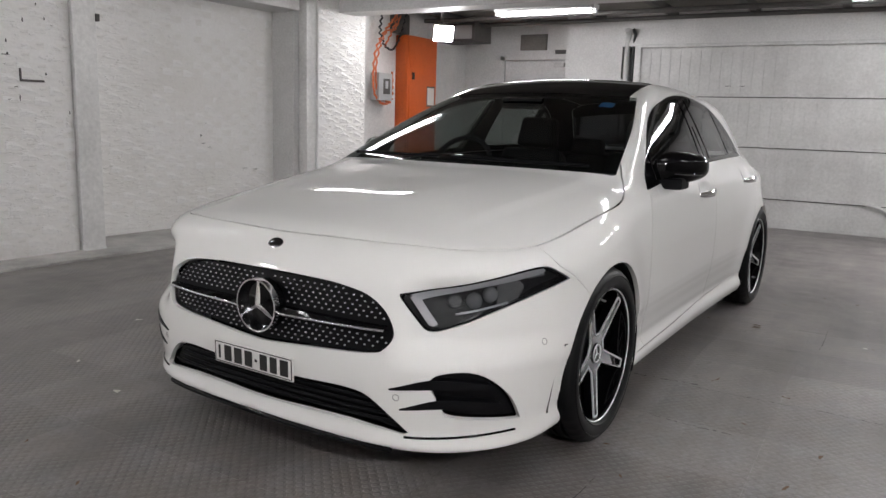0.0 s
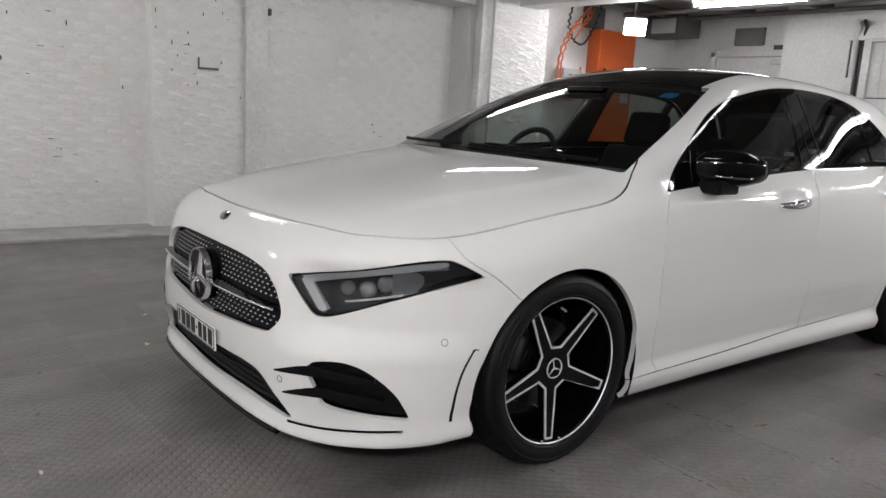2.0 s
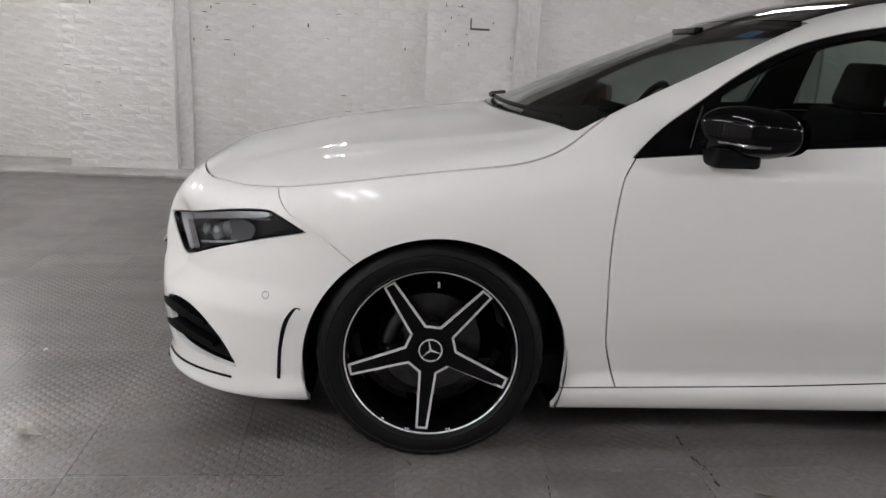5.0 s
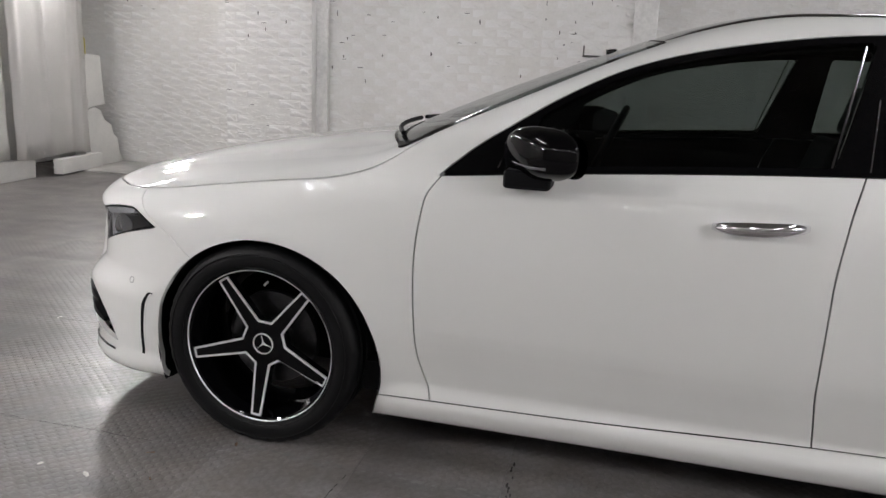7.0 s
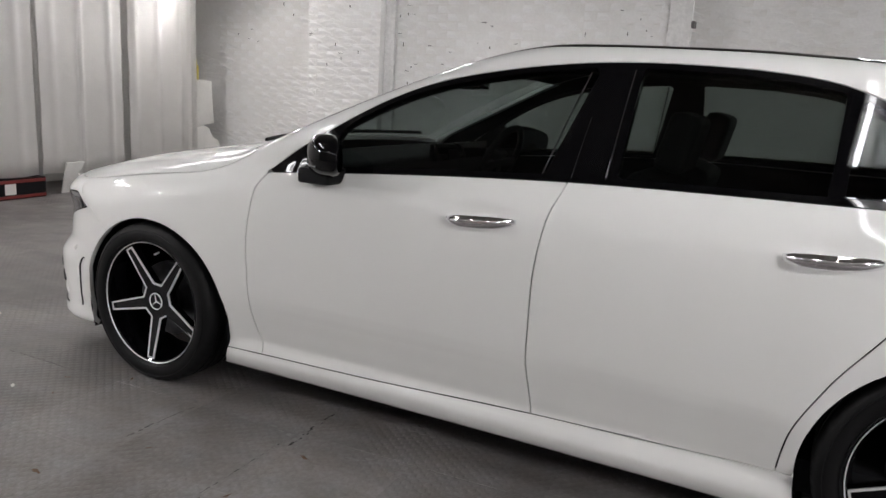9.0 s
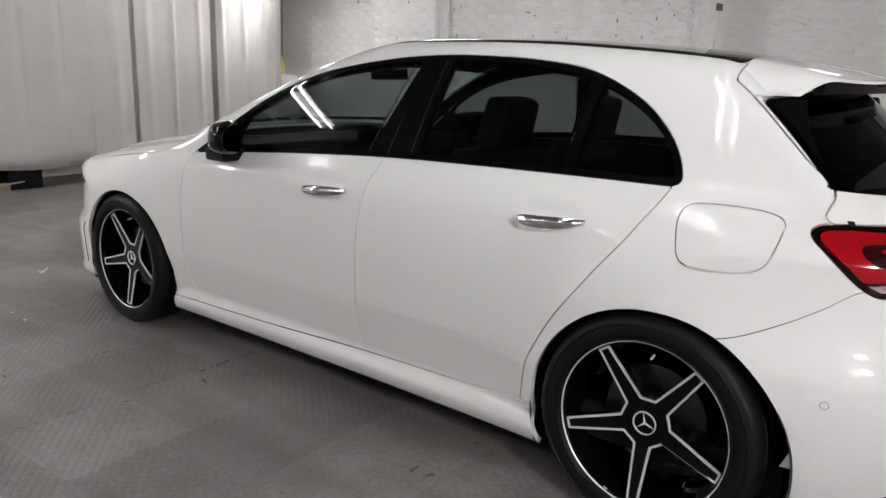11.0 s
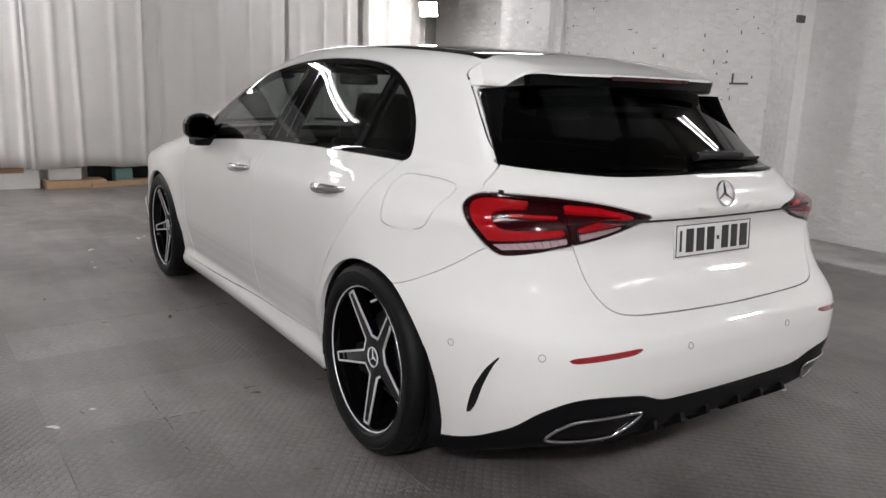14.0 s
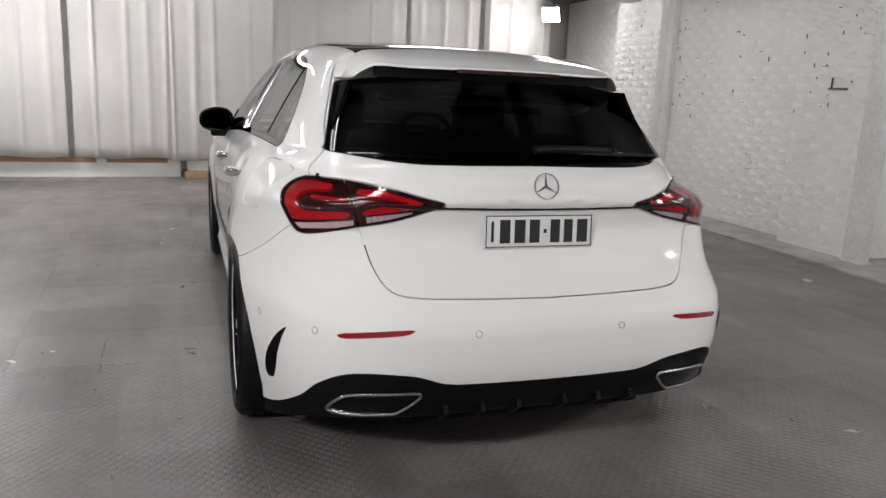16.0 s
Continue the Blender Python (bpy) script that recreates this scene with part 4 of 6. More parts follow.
def tyre_shape():
    bm = turned(TREAD, 120)
    for v in bm.verts:
        r, a = math.hypot(v.co.y, v.co.z), math.atan2(v.co.z, v.co.y)
        k = round(a / (2 * math.pi) * 120) % 3
        if k == 0 and r > 0.318 and abs(v.co.x) > 0.07:
            f = (r - 0.003) / r
            v.co.y *= f
            v.co.z *= f
    for ring_r in (0.259, 0.300):
        turned([(ring_r - 0.002, 0.1095 if ring_r < 0.27 else 0.1120), (ring_r, 0.1125 if ring_r < 0.27 else 0.1145), (ring_r + 0.002, 0.1100 if ring_r < 0.27 else 0.1120)], 96, bm=bm)
    return smooth(bm, 35)


def star_outline(spin):
    pts = []
    for k in range(5):
        a = radians(spin + 72 * k)
        c, s = math.cos(a), math.sin(a)
        for along, across in ((0.236, -0.0180), (0.241, -0.0165), (0.241, 0.0165), (0.236, 0.0180)):
            pts.append((along * c - across * s, along * s + across * c))
        b = a + radians(36)
        for across in (-0.021, 0.021):
            pts.append((0.074 * math.cos(b) - across * math.sin(b), 0.074 * math.sin(b) + across * math.cos(b)))
    return pts


def inset(pts, d):
    q = [Vector(p) for p in pts]
    out = []
    for i, p in enumerate(q):
        a, b = (p - q[i - 1]).normalized(), (q[(i + 1) % len(q)] - p).normalized()
        n = (Vector((-a.y, a.x)) + Vector((-b.y, b.x)))
        n = n / max(0.35, n.length**2 / 2) if n.length > 1e-6 else Vector((0, 0))
        out.append(p + n * d)
    return [tuple(p) for p in out]


def face_x(u, v):
    r = math.hypot(u, v)
    return 0.060 + 0.026 * (r / 0.243) ** 2


def spoke_star(spin):
    return smooth(plate(star_outline(spin), 0.034, lambda u, v, w: (face_x(u, v) - 0.034 + w, u, v)), 30)


def spoke_edges(spin):
    a = star_outline(spin)
    b = inset(a, 0.0066)
    bm = bmesh.new()
    va = [bm.verts.new((face_x(u, v) + 0.0015, u, v)) for u, v in a]
    vb = [bm.verts.new((face_x(u, v) + 0.0015, u, v)) for u, v in b]
    vc = [bm.verts.new((face_x(u, v) - 0.006, u, v)) for u, v in b]
    vd = [bm.verts.new((face_x(u, v) - 0.004, u * 1.002, v * 1.002)) for u, v in a]
    n = len(a)
    for i in range(n):
        j = (i + 1) % n
        bm.faces.new((va[i], va[j], vb[j], vb[i]))
        bm.faces.new((vb[i], vb[j], vc[j], vc[i]))
        bm.faces.new((vd[i], vd[j], va[j], va[i]))
    bmesh.ops.recalc_face_normals(bm, faces=bm.faces)
    return bm


def emblem(r, thick, depth, x=0.0):
    """A plain ring with three tapering arms, facing +x."""
    bm = turned([(r - thick, x), (r - thick * 0.8, x + depth), (r - thick * 0.2, x + depth), (r, x)], 48)
    for k in range(3):
        a = radians(90 + 120 * k)
        tip, w = r - thick * 0.6, r * 0.11
        c, s = math.cos(a), math.sin(a)
        ends = [(tip, 0, 0.6), (0, w, 0.4), (0, -w, 0.4)]
        low = [bm.verts.new((x, u * c - v * s, u * s + v * c)) for u, v, h in ends]
        ridge = [bm.verts.new((x + depth * h, u * c, u * s)) for u, h in ((tip, 0.5), (0, 1.1))]
        bm.faces.new((low[0], low[1], ridge[1], ridge[0]))
        bm.faces.new((low[2], low[0], ridge[0], ridge[1]))
    return bm


tyre_mesh = mesh_of("tyre", tyre_shape(), RUBBER)
barrel_mesh = mesh_of("wheel", smooth(turned([(0.215, -0.09), (0.235, -0.085), (0.228, 0.0), (0.231, 0.05), (0.2405, 0.078), (0.2415, 0.092), (0.2500, 0.098), (0.2505, 0.101), (0.254, 0.099), (0.254, 0.09), (0.249, 0.086)], 80), 40), GLOSS_BLACK)
lip_mesh = mesh_of("rim_edge", smooth(turned([(0.2462, 0.0985), (0.2470, 0.1005), (0.2495, 0.1022), (0.2505, 0.1005)], 80), 60), MACHINED)
disc_mesh = mesh_of("brake_disc", smooth(turned([(0.001, 0.030), (0.070, 0.030), (0.073, 0.010), (0.073, -0.004), (0.152, -0.004), (0.154, -0.006), (0.154, -0.026), (0.152, -0.028), (0.02, -0.028)], 64), 40), DISC_STEEL)
hub_mesh = mesh_of("hub_cap", smooth(turned([(0.074, 0.020), (0.070, 0.048), (0.058, 0.055), (0.040, 0.056), (0.0395, 0.063), (0.0375, 0.066), (0.031, 0.066), (0.0295, 0.0640), (0.0005, 0.0645)], 48), 40), GLOSS_BLACK)
badge_mesh = mesh_of("wheel_badge", emblem(0.0355, 0.0045, 0.0045, 0.0655), MACHINED)
bolt_mesh = mesh_of("wheel_bolt", smooth(turned([(0.012, 0.04), (0.012, 0.058), (0.009, 0.060), (0.007, 0.056), (0.0005, 0.056)], 12), 40), DARK_STEEL)
valve_mesh = mesh_of("valve", rod([(0.060, 0.0, 0.205), (0.082, 0.0, 0.200)], 0.004), MACHINED)
caliper_bm = rod([(-0.012, 0.122 * math.cos(q), 0.122 * math.sin(q)) for q in np.radians(np.linspace(150, 200, 9))], 0.032, 10)
caliper_mesh = mesh_of("brake_caliper", caliper_bm, DISC_STEEL)
for side in (1, -1):
    for y, spin, turn in ((FRONT_AXLE, 49.6, 0), (REAR_AXLE + 0.015, 52.0, 180)):
        if side > 0:
            at = pose(0.783, y, WHEEL_Z)
        else:
            at = pose(-0.783, y, WHEEL_Z, 0, 0, 180)
        wheel = part("wheel", barrel_mesh, None, car, "gloss black five-spoke alloy wheel with machined edges", at)
        part("tyre", tyre_mesh, None, wheel, "black low-profile tyre")
        part("rim_edge", lip_mesh, None, wheel, "machined silver rim edge")
        part("spoke_star", spoke_star(spin), GLOSS_BLACK, wheel)
        part("spoke_edging", spoke_edges(spin), MACHINED, wheel, "machined silver spoke edging")
        part("brake_disc", disc_mesh, None, wheel)
        part("hub_cap", hub_mesh, None, wheel)
        part("wheel_badge", badge_mesh, None, wheel, at=pose(0, 0, 0, 12))
        part("brake_caliper", caliper_mesh, None, wheel, at=pose(0, 0, 0, turn - 20))
        part("valve", valve_mesh, None, wheel, at=pose(0, 0, 0, spin - 54))
        for k in range(5):
            a = radians(spin + 36 + 72 * k)
            part("wheel_bolt", bolt_mesh, None, wheel, at=pose(-0.004, 0.056 * math.cos(a), 0.056 * math.sin(a)))

# ---- car: nose ----
grille = part("grille", rimmed(pushed(whole(P["grille"]), -0.030), 0.01), PLASTIC, car, "black grille with small bright studs")
stud_p, stud_f = [], []
for row in range(17):
    z = 0.438 + 0.0145 * row
    for col in range(-19, 20):
        x = (col + 0.5 * (row % 2)) * 0.0290
        inside_by = within(half(GRILLE), np.array([abs(x)]), np.array([z]))[0]
        if inside_by < 0.012 or math.hypot(x, z - 0.547) < 0.098 or abs(z - 0.538) < 0.022:
            continue
        c = front_at(x, z) + np.array([0, 0.014, 0])
        k = len(stud_p)
        s = 0.0029
        stud_p += [(c[0] - s, c[1] + 0.005, c[2] - s * 0.8), (c[0] + s, c[1] + 0.005, c[2] - s * 0.8), (c[0] + s, c[1] + 0.005, c[2] + s * 0.8), (c[0] - s, c[1] + 0.005, c[2] + s * 0.8)]
        stud_p += [(c[0] - s * 0.6, c[1], c[2] - s * 0.5), (c[0] + s * 0.6, c[1], c[2] - s * 0.5), (c[0] + s * 0.6, c[1], c[2] + s * 0.5), (c[0] - s * 0.6, c[1], c[2] + s * 0.5)]
        stud_f += [tuple(k + i for i in f) for f in ((4, 5, 6, 7), (0, 1, 5, 4), (1, 2, 6, 5), (2, 3, 7, 6), (3, 0, 4, 7))]
me = bpy.data.meshes.new("grille_studs")
me.from_pydata(stud_p, [], stud_f)
me.materials.append(STUD)
part("grille_studs", me, None, grille, "small bright metal grille studs", kind="stuff")
for side in (1, -1):
    pts = [front_at(side * x, 0.532 + 0.010 * (x / 0.49)) + np.array([0, 0.004, 0]) for x in np.linspace(0.075, 0.497, 12)]
    bm = bmesh.new()
    rows = []
    for i, p in enumerate(pts):
        h = 0.020 - 0.013 * i / 11
        rows.append([bm.verts.new(p + np.array([0, dy, dz * h])) for dy, dz in ((0.014, 1.0), (-0.002, 0.9), (-0.010, 0.0), (-0.004, -0.8), (0.012, -1.0))])
    for a, b in zip(rows, rows[1:]):
        for k in range(4):
            bm.faces.new((a[k], a[k + 1], b[k + 1], b[k]))
    bmesh.ops.recalc_face_normals(bm, faces=bm.faces)
    blade = part("grille_blade", bm, GLOSS_BLACK, grille)
    part("blade_edge", rod([p + np.array([0, -0.010, -0.004 + 0.0 * i]) for i, p in enumerate(pts)], 0.0042), CHROME, grille, "bright edge of the grille blade")
star_y = front_at(0, 0.547)[1]
emblem_at = pose(0, star_y + 0.005, 0.547, 0, 0, -90)
part("emblem_disc", smooth(turned([(0.088, -0.02), (0.088, 0.010), (0.080, 0.014), (0.0005, 0.018)], 48)), GLOSS_BLACK, car, at=emblem_at)
part("front_emblem", smooth(emblem(0.092, 0.009, 0.020, 0.012), 30), CHROME, car, "chrome ring with three arms", at=emblem_at)
bm = turned([(0.030, -0.004), (0.030, 0.003), (0.026, 0.0045), (0.0005, 0.005)], 32)
part("bonnet_badge", smooth(bm), DARK_CHROME, car, at=seat_on(front_at(-0.005, 0.745)) @ Matrix.Diagonal((1.08, 0.66, 1, 1)) @ pose(0, 0, 0, 0, -90, 0))

intake = part("lower_intake", rimmed(pushed(whole(P["intake"]), -0.035), 0.01), PLASTIC, car, "black lower air intake")
for z in (0.243, 0.265, 0.287, 0.309):
    xs = [x for x in np.linspace(-0.56, 0.56, 33) if within(half(INTAKE), np.array([abs(x)]), np.array([z]))[0] > 0.004]
    part("intake_slat", rod([front_at(x, z) + np.array([0, 0.024, 0]) for x in xs], 0.006, 6), PLASTIC, intake)
for s in (P["vent"], mirrored(P["vent"])):
    part("bumper_vent", rimmed(pushed(s, -0.030), 0.01), PLASTIC, car, "black side vent in the bumper")


def slant_at(u, z, way=LAMP_F):
    """The skin where the slanted line u meets the height z."""
    xs = np.linspace(0.3, 1.0, 176)
    v = skin(xs, (u - way[0] * xs) / way[1], np.full(176, z))
    i = max(1, int(np.argmax(v < 0)))
    x = xs[i - 1] + (xs[i] - xs[i - 1]) * v[i - 1] / (v[i - 1] - v[i])
    return np.array([x, (u - way[0] * x) / way[1], z])


def ribbon(upper, lower, at, push, across=4, fine=6):
    """A band on the skin between two lines of equal count."""
    a, b = outline(upper, False, fine), outline(lower, False, fine)
    p = np.array([at(*(q * (1 - k) + r * k)) for q, r in zip(a, b) for k in np.linspace(0, 1, across + 1)])
    n = slope(p)
    w = across + 1
    f = [(i * w + j, i * w + j + 1, (i + 1) * w + j + 1, (i + 1) * w + j) for i in range(len(a) - 1) for j in range(across)]
    q = p[list(f[len(f) // 2])]
    if np.cross(q[1] - q[0], q[2] - q[0]) @ n[f[len(f) // 2][0]] < 0:
        f = [g[::-1] for g in f]
    return Skin(p + n * push, n, f)


FIN_UP = [(-1.462, 0.361), (-1.358, 0.398), (-1.25, 0.392), (-1.155, 0.374)]
FIN_LOW = [(-1.460, 0.357), (-1.353, 0.369), (-1.25, 0.366), (-1.152, 0.362)]
for drop, slip in ((0.0, 0.0), (-0.062, 0.030)):
    fin = ribbon([(u + slip, z + drop) for u, z in FIN_UP], [(u + slip, z + drop) for u, z in FIN_LOW], slant_at, 0.0025)
    both("vent_fin", rimmed(fin, 0.034), PLASTIC, label="black bumper fin")
slot = ribbon([(-1.735, 0.458), (-1.756, 0.455), (-1.784, 0.412), (-1.800, 0.330), (-1.806, 0.233)], [(-1.735, 0.454), (-1.749, 0.452), (-1.773, 0.406), (-1.790, 0.328), (-1.796, 0.232)], side_at, 0.0015)
both("air_slot", rimmed(slot, 0.004), PLASTIC, label="black slot ahead of the wheel arch")
SLOT_FRONT = outline([(-1.7575, 0.4565), (-1.786, 0.412), (-1.802, 0.330), (-1.808, 0.233)], False, 6)
lip_rows, lip_out = [], []
for i, (y, z) in enumerate(SLOT_FRONT):
    rise = 0.010 * math.sin(math.pi * min(1.0, 0.12 + 0.88 * i / (len(SLOT_FRONT) - 1)) ** 0.7) + 0.001
    row = [side_at(y - d, z) for d in (0.060, 0.030, 0.0, -0.002)]
    n4 = slope(np.array(row))
    lip_rows += [row[k] + n4[k] * h for k, h in enumerate((-0.0005, rise * 0.35, rise, -0.001))]
    lip_out.append(n4)
lip_piece = Skin(np.array(lip_rows), np.concatenate(lip_out), [(4 * i + j, 4 * i + j + 1, 4 * i + j + 5, 4 * i + j + 4) for i in range(len(SLOT_FRONT) - 1) for j in range(3)])
q = lip_piece.p[list(lip_piece.f[0])]
if np.cross(q[1] - q[0], q[2] - q[0]) @ lip_piece.n[lip_piece.f[0][0]] < 0:
    lip_piece.f = [f[::-1] for f in lip_piece.f]
both("slot_lip", lip_piece, PAINT)
part("splitter", rod([front_at(x, 0.172) + np.array([0, 0.006, -0.012]) for x in np.linspace(-0.52, 0.52, 41)], 0.011, 8), GLOSS_BLACK, car, "black splitter under the front bumper")
for side in (1, -1):
    pts = [front_at(side * x, 0.206 + 0.010 * (x - 0.56) / 0.26) for x in np.linspace(0.56, 0.815, 12)]
    part("splitter_line", rod([p + np.array([0, -0.001, 0]) for p in pts], 0.0042, 6), GLOSS_BLACK, car)

# ---- car: headlamps ----
DRL_DOWN = [(-1.396, 0.645), (-1.396, 0.645), (-1.366, 0.648), (-1.366, 0.648), (-1.308, 0.548), (-1.308, 0.548), (-1.334, 0.545), (-1.334, 0.545)]
DRL_TOP = [(-1.400, 0.648), (-1.400, 0.648), (-1.18, 0.690), (-0.963, 0.722), (-0.963, 0.722), (-0.950, 0.705), (-0.950, 0.705), (-1.18, 0.666), (-1.370, 0.628), (-1.370, 0.636)]
CLUSTER = [(-1.273, 0.638), (-1.239, 0.655), (-1.078, 0.678), (-1.022, 0.657), (-1.048, 0.624), (-1.079, 0.613), (-1.246, 0.587), (-1.272, 0.592)]
for flip in (False, True):
    side = (lambda s: mirrored(s)) if flip else (lambda s: s)
    lamp = part("headlamp", side(rimmed(pushed(P["head"], -0.040), 0.01)), LAMP_GREY, car, "dark headlamp with bright light guides behind a clear lens")
    part("lamp_surround", side(rimmed(pushed(clip(P["head"], 0.005 - F["head"](P["head"].p)), -0.003), 0.036)), GLOSS_BLACK, lamp)
    part("light_guide", side(patch("head", seen_from(DRL_DOWN, "uf"), -0.012, 0.02)), LAMP_WHITE, lamp, "milky upright light guide")
    part("light_guide", side(patch("head", seen_from(DRL_TOP, "uf"), -0.008, 0.02)), LAMP_SILVER, lamp, "silver light guide along the top edge")
    d = seen_from(CLUSTER, "uf")
    inner, far = d(P["head"].p), slant(P["head"].p, LAMP_F)
    part("lamp_bowl", side(rimmed(pushed(clip(P["head"], np.minimum(inner, far + 1.120)), -0.026), 0.004)), BOWL, lamp, "silver lamp bowl at the outer end")
    part("sill_strip", side(rimmed(ribbon([(-1.262, 0.588), (-1.16, 0.606), (-1.085, 0.620)], [(-1.258, 0.583), (-1.16, 0.600), (-1.085, 0.614)], slant_at, -0.016, 2, 6), 0.006)), LAMP_SILVER, lamp, "thin silver strip under the lenses")
    part("marker_bar", side(rimmed(ribbon([(-1.020, 0.694), (-0.955, 0.700)], [(-1.018, 0.688), (-0.955, 0.694)], slant_at, -0.010, 1, 4), 0.004)), BOWL, lamp)
    for u, z, r in ((-1.262, 0.626, 0.026), (-1.196, 0.626, 0.030), (-1.140, 0.638, 0.030)):
        x, y, z = slant_at(u, z)
        n = slope(np.array([[x, y, z]]))[0]
        m = Matrix.Translation(Vector((x, y, z) - n * 0.036)) @ Vector(n).to_track_quat("Z", "Y").to_matrix().to_4x4()
        m = (FLIP if flip else Matrix.Identity(4)) @ m
        bm = bmesh.new()
        bmesh.ops.create_uvsphere(bm, u_segments=24, v_segments=14, radius=r)
        bmesh.ops.scale(bm, vec=(0.92, 0.92, 0.62), verts=bm.verts)
        bmesh.ops.transform(bm, matrix=m, verts=bm.verts)
        part("projector_lens", smooth(bm, 80), LENS_GREY, lamp, "glassy grey projector lens")
    part("lamp_lens", side(rimmed(P["head"], 0.003)), LENS, lamp, "clear headlamp lens")

# ---- car: tail lamps ----
GUIDE_C = [(-0.966, 0.882), (-1.022, 0.822), (-1.058, 0.811), (-1.255, 0.835), (-1.255, 0.835), (-1.255, 0.857), (-1.255, 0.857), (-1.110, 0.845), (-1.066, 0.852), (-1.034, 0.878), (-1.050, 0.902), (-1.13, 0.911), (-1.13, 0.911), (-1.13, 0.923), (-1.13, 0.923), (-1.02, 0.924), (-0.96, 0.914)]
GUIDE_V = [(-1.225, 0.921), (-1.225, 0.921), (-1.313, 0.919), (-1.391, 0.904), (-1.423, 0.889), (-1.417, 0.874), (-1.383, 0.861), (-1.286, 0.844), (-1.286, 0.844), (-1.286, 0.858), (-1.286, 0.858), (-1.378, 0.878), (-1.399, 0.886), (-1.386, 0.894), (-1.329, 0.904), (-1.240, 0.908), (-1.240, 0.908)]
STRIP_O = [((-1.050, 0.801), (-1.260, 0.826)), ((-1.078, 0.788), (-1.260, 0.809))]
STRIP_I = [((-1.292, 0.836), (-1.425, 0.859)), ((-1.292, 0.821), (-1.408, 0.850))]
lamp_seam = curve([0.75, 0.806, 0.85, 0.889, 0.929, 0.96], [-1.275, -1.272, -1.266, -1.249, -1.166, -1.08])
seam = lambda p: slant(p, LAMP_R) - lamp_seam(p[:, 2])
for flip in (False, True):
    side = (lambda s: mirrored(s)) if flip else (lambda s: s)
    for name, sign, guide, strip in (("tail_lamp", 1, GUIDE_C, STRIP_O), ("tailgate_lamp", -1, GUIDE_V, STRIP_I)):
        base = clip(P["tail"], sign * seam(P["tail"].p) - 0.0022)
        lamp = part(name, side(rimmed(pushed(base, -0.020), 0.008)), RED_BLACK, car, "dark red tail lamp with bright red light guide behind a clear cover")
        part("lamp_surround", side(rimmed(pushed(clip(base, 0.008 - F["tail"](base.p)), -0.0012), 0.019)), RED_BLACK, lamp)
        part("inner_lens", side(rimmed(pushed(clip(base, F["tail"](base.p) - 0.009), -0.016), 0.003)), RED_DARK, lamp, "dark red inner lens")
        f = seen_from(guide, "ur")
        part("red_guide", side(rimmed(pushed(clip(base, f(base.p)), -0.0050), 0.010)), RED_LENS, lamp, "bright red light guide")
        # a plain red ribbon stands in for the row of sparkles inside
        line = [((-1.085, 0.896), (-1.225, 0.898)), ((-1.085, 0.890), (-1.225, 0.892))] if sign > 0 else [((-1.31, 0.886), (-1.385, 0.884)), ((-1.31, 0.881), (-1.385, 0.880))]
        part("sparkle_line", side(rimmed(ribbon(line[0], line[1], lambda u, z: slant_at(u, z, LAMP_R), -0.010, 2, 6), 0.004)), RED_LENS, lamp, "thin red ribbon drawn for the lamp's sparkle")
        for k in range(9):
            a, b = [tuple(np.array(q[0]) + (np.array(q[1]) - np.array(q[0])) * (k + c) / 9 for c in (0.03, 0.96)) for q in strip]
            part("clear_rib", side(rimmed(ribbon(a, b, lambda u, z: slant_at(u, z, LAMP_R), -0.0045, 2, 2), 0.008)), LAMP_WHITE, lamp, "clear lamp rib")
        part("lamp_cover", side(rimmed(base, 0.002)), RED_COVER, lamp, "glossy red-tinted cover")

# ---- car: tail ----
top_p, xs, ks = [], np.linspace(-0.554, 0.554, 49), np.linspace(0, 1, 14)
SPOIL = []
for layer in range(2):
    for x in xs:
        tip = 1.755 - 0.36 * x * x - 1.6 * max(0, abs(x) - 0.30) ** 2
        for k in ks:
            y = 1.432 + (tip - 1.432) * k
            z = float(roof_mid(y)) - 0.012 - 0.10 * x * x
            wall = (float(house_side(min(y, 1.6))) - abs(x) - 0.02) / 0.56 + 0.94
            z = float(smin(np.array([z]), np.array([wall]), 0.11)[0]) + 0.006
            z -= 0.006 * step(0.7, 1.0, k)
            z = max(z, 1.246)
            if layer:
                z -= (0.018 + 0.012 * (1 - k) - 0.010 * step(0.8, 1, k)) * (1 - 0.75 * step(0.40, 0.55, abs(x)))
            SPOIL.append((x, y, z))
faces, m, n = [], len(ks), len(xs)
for i in range(n - 1):
    for j in range(m - 1):
        a = i * m + j
        faces.append((a, a + m, a + m + 1, a + 1))
        b = a + n * m
        faces.append((b, b + 1, b + m + 1, b + m))
for i in range(n - 1):
    a, b = i * m + m - 1, n * m + i * m + m - 1
    faces.append((a, a + m, b + m, b))
for i in (0, n - 1):
    for j in range(m - 1):
        a = i * m + j
        faces.append((a, a + 1, a + 1 + n * m, a + n * m))
bm = bmesh.new()
vs = [bm.verts.new(p) for p in SPOIL]
for f in faces:
    bm.faces.new([vs[i] for i in f])
bmesh.ops.recalc_face_normals(bm, faces=bm.faces)
part("roof_spoiler", smooth(bm, 65), PAINT, car, "white roof spoiler")
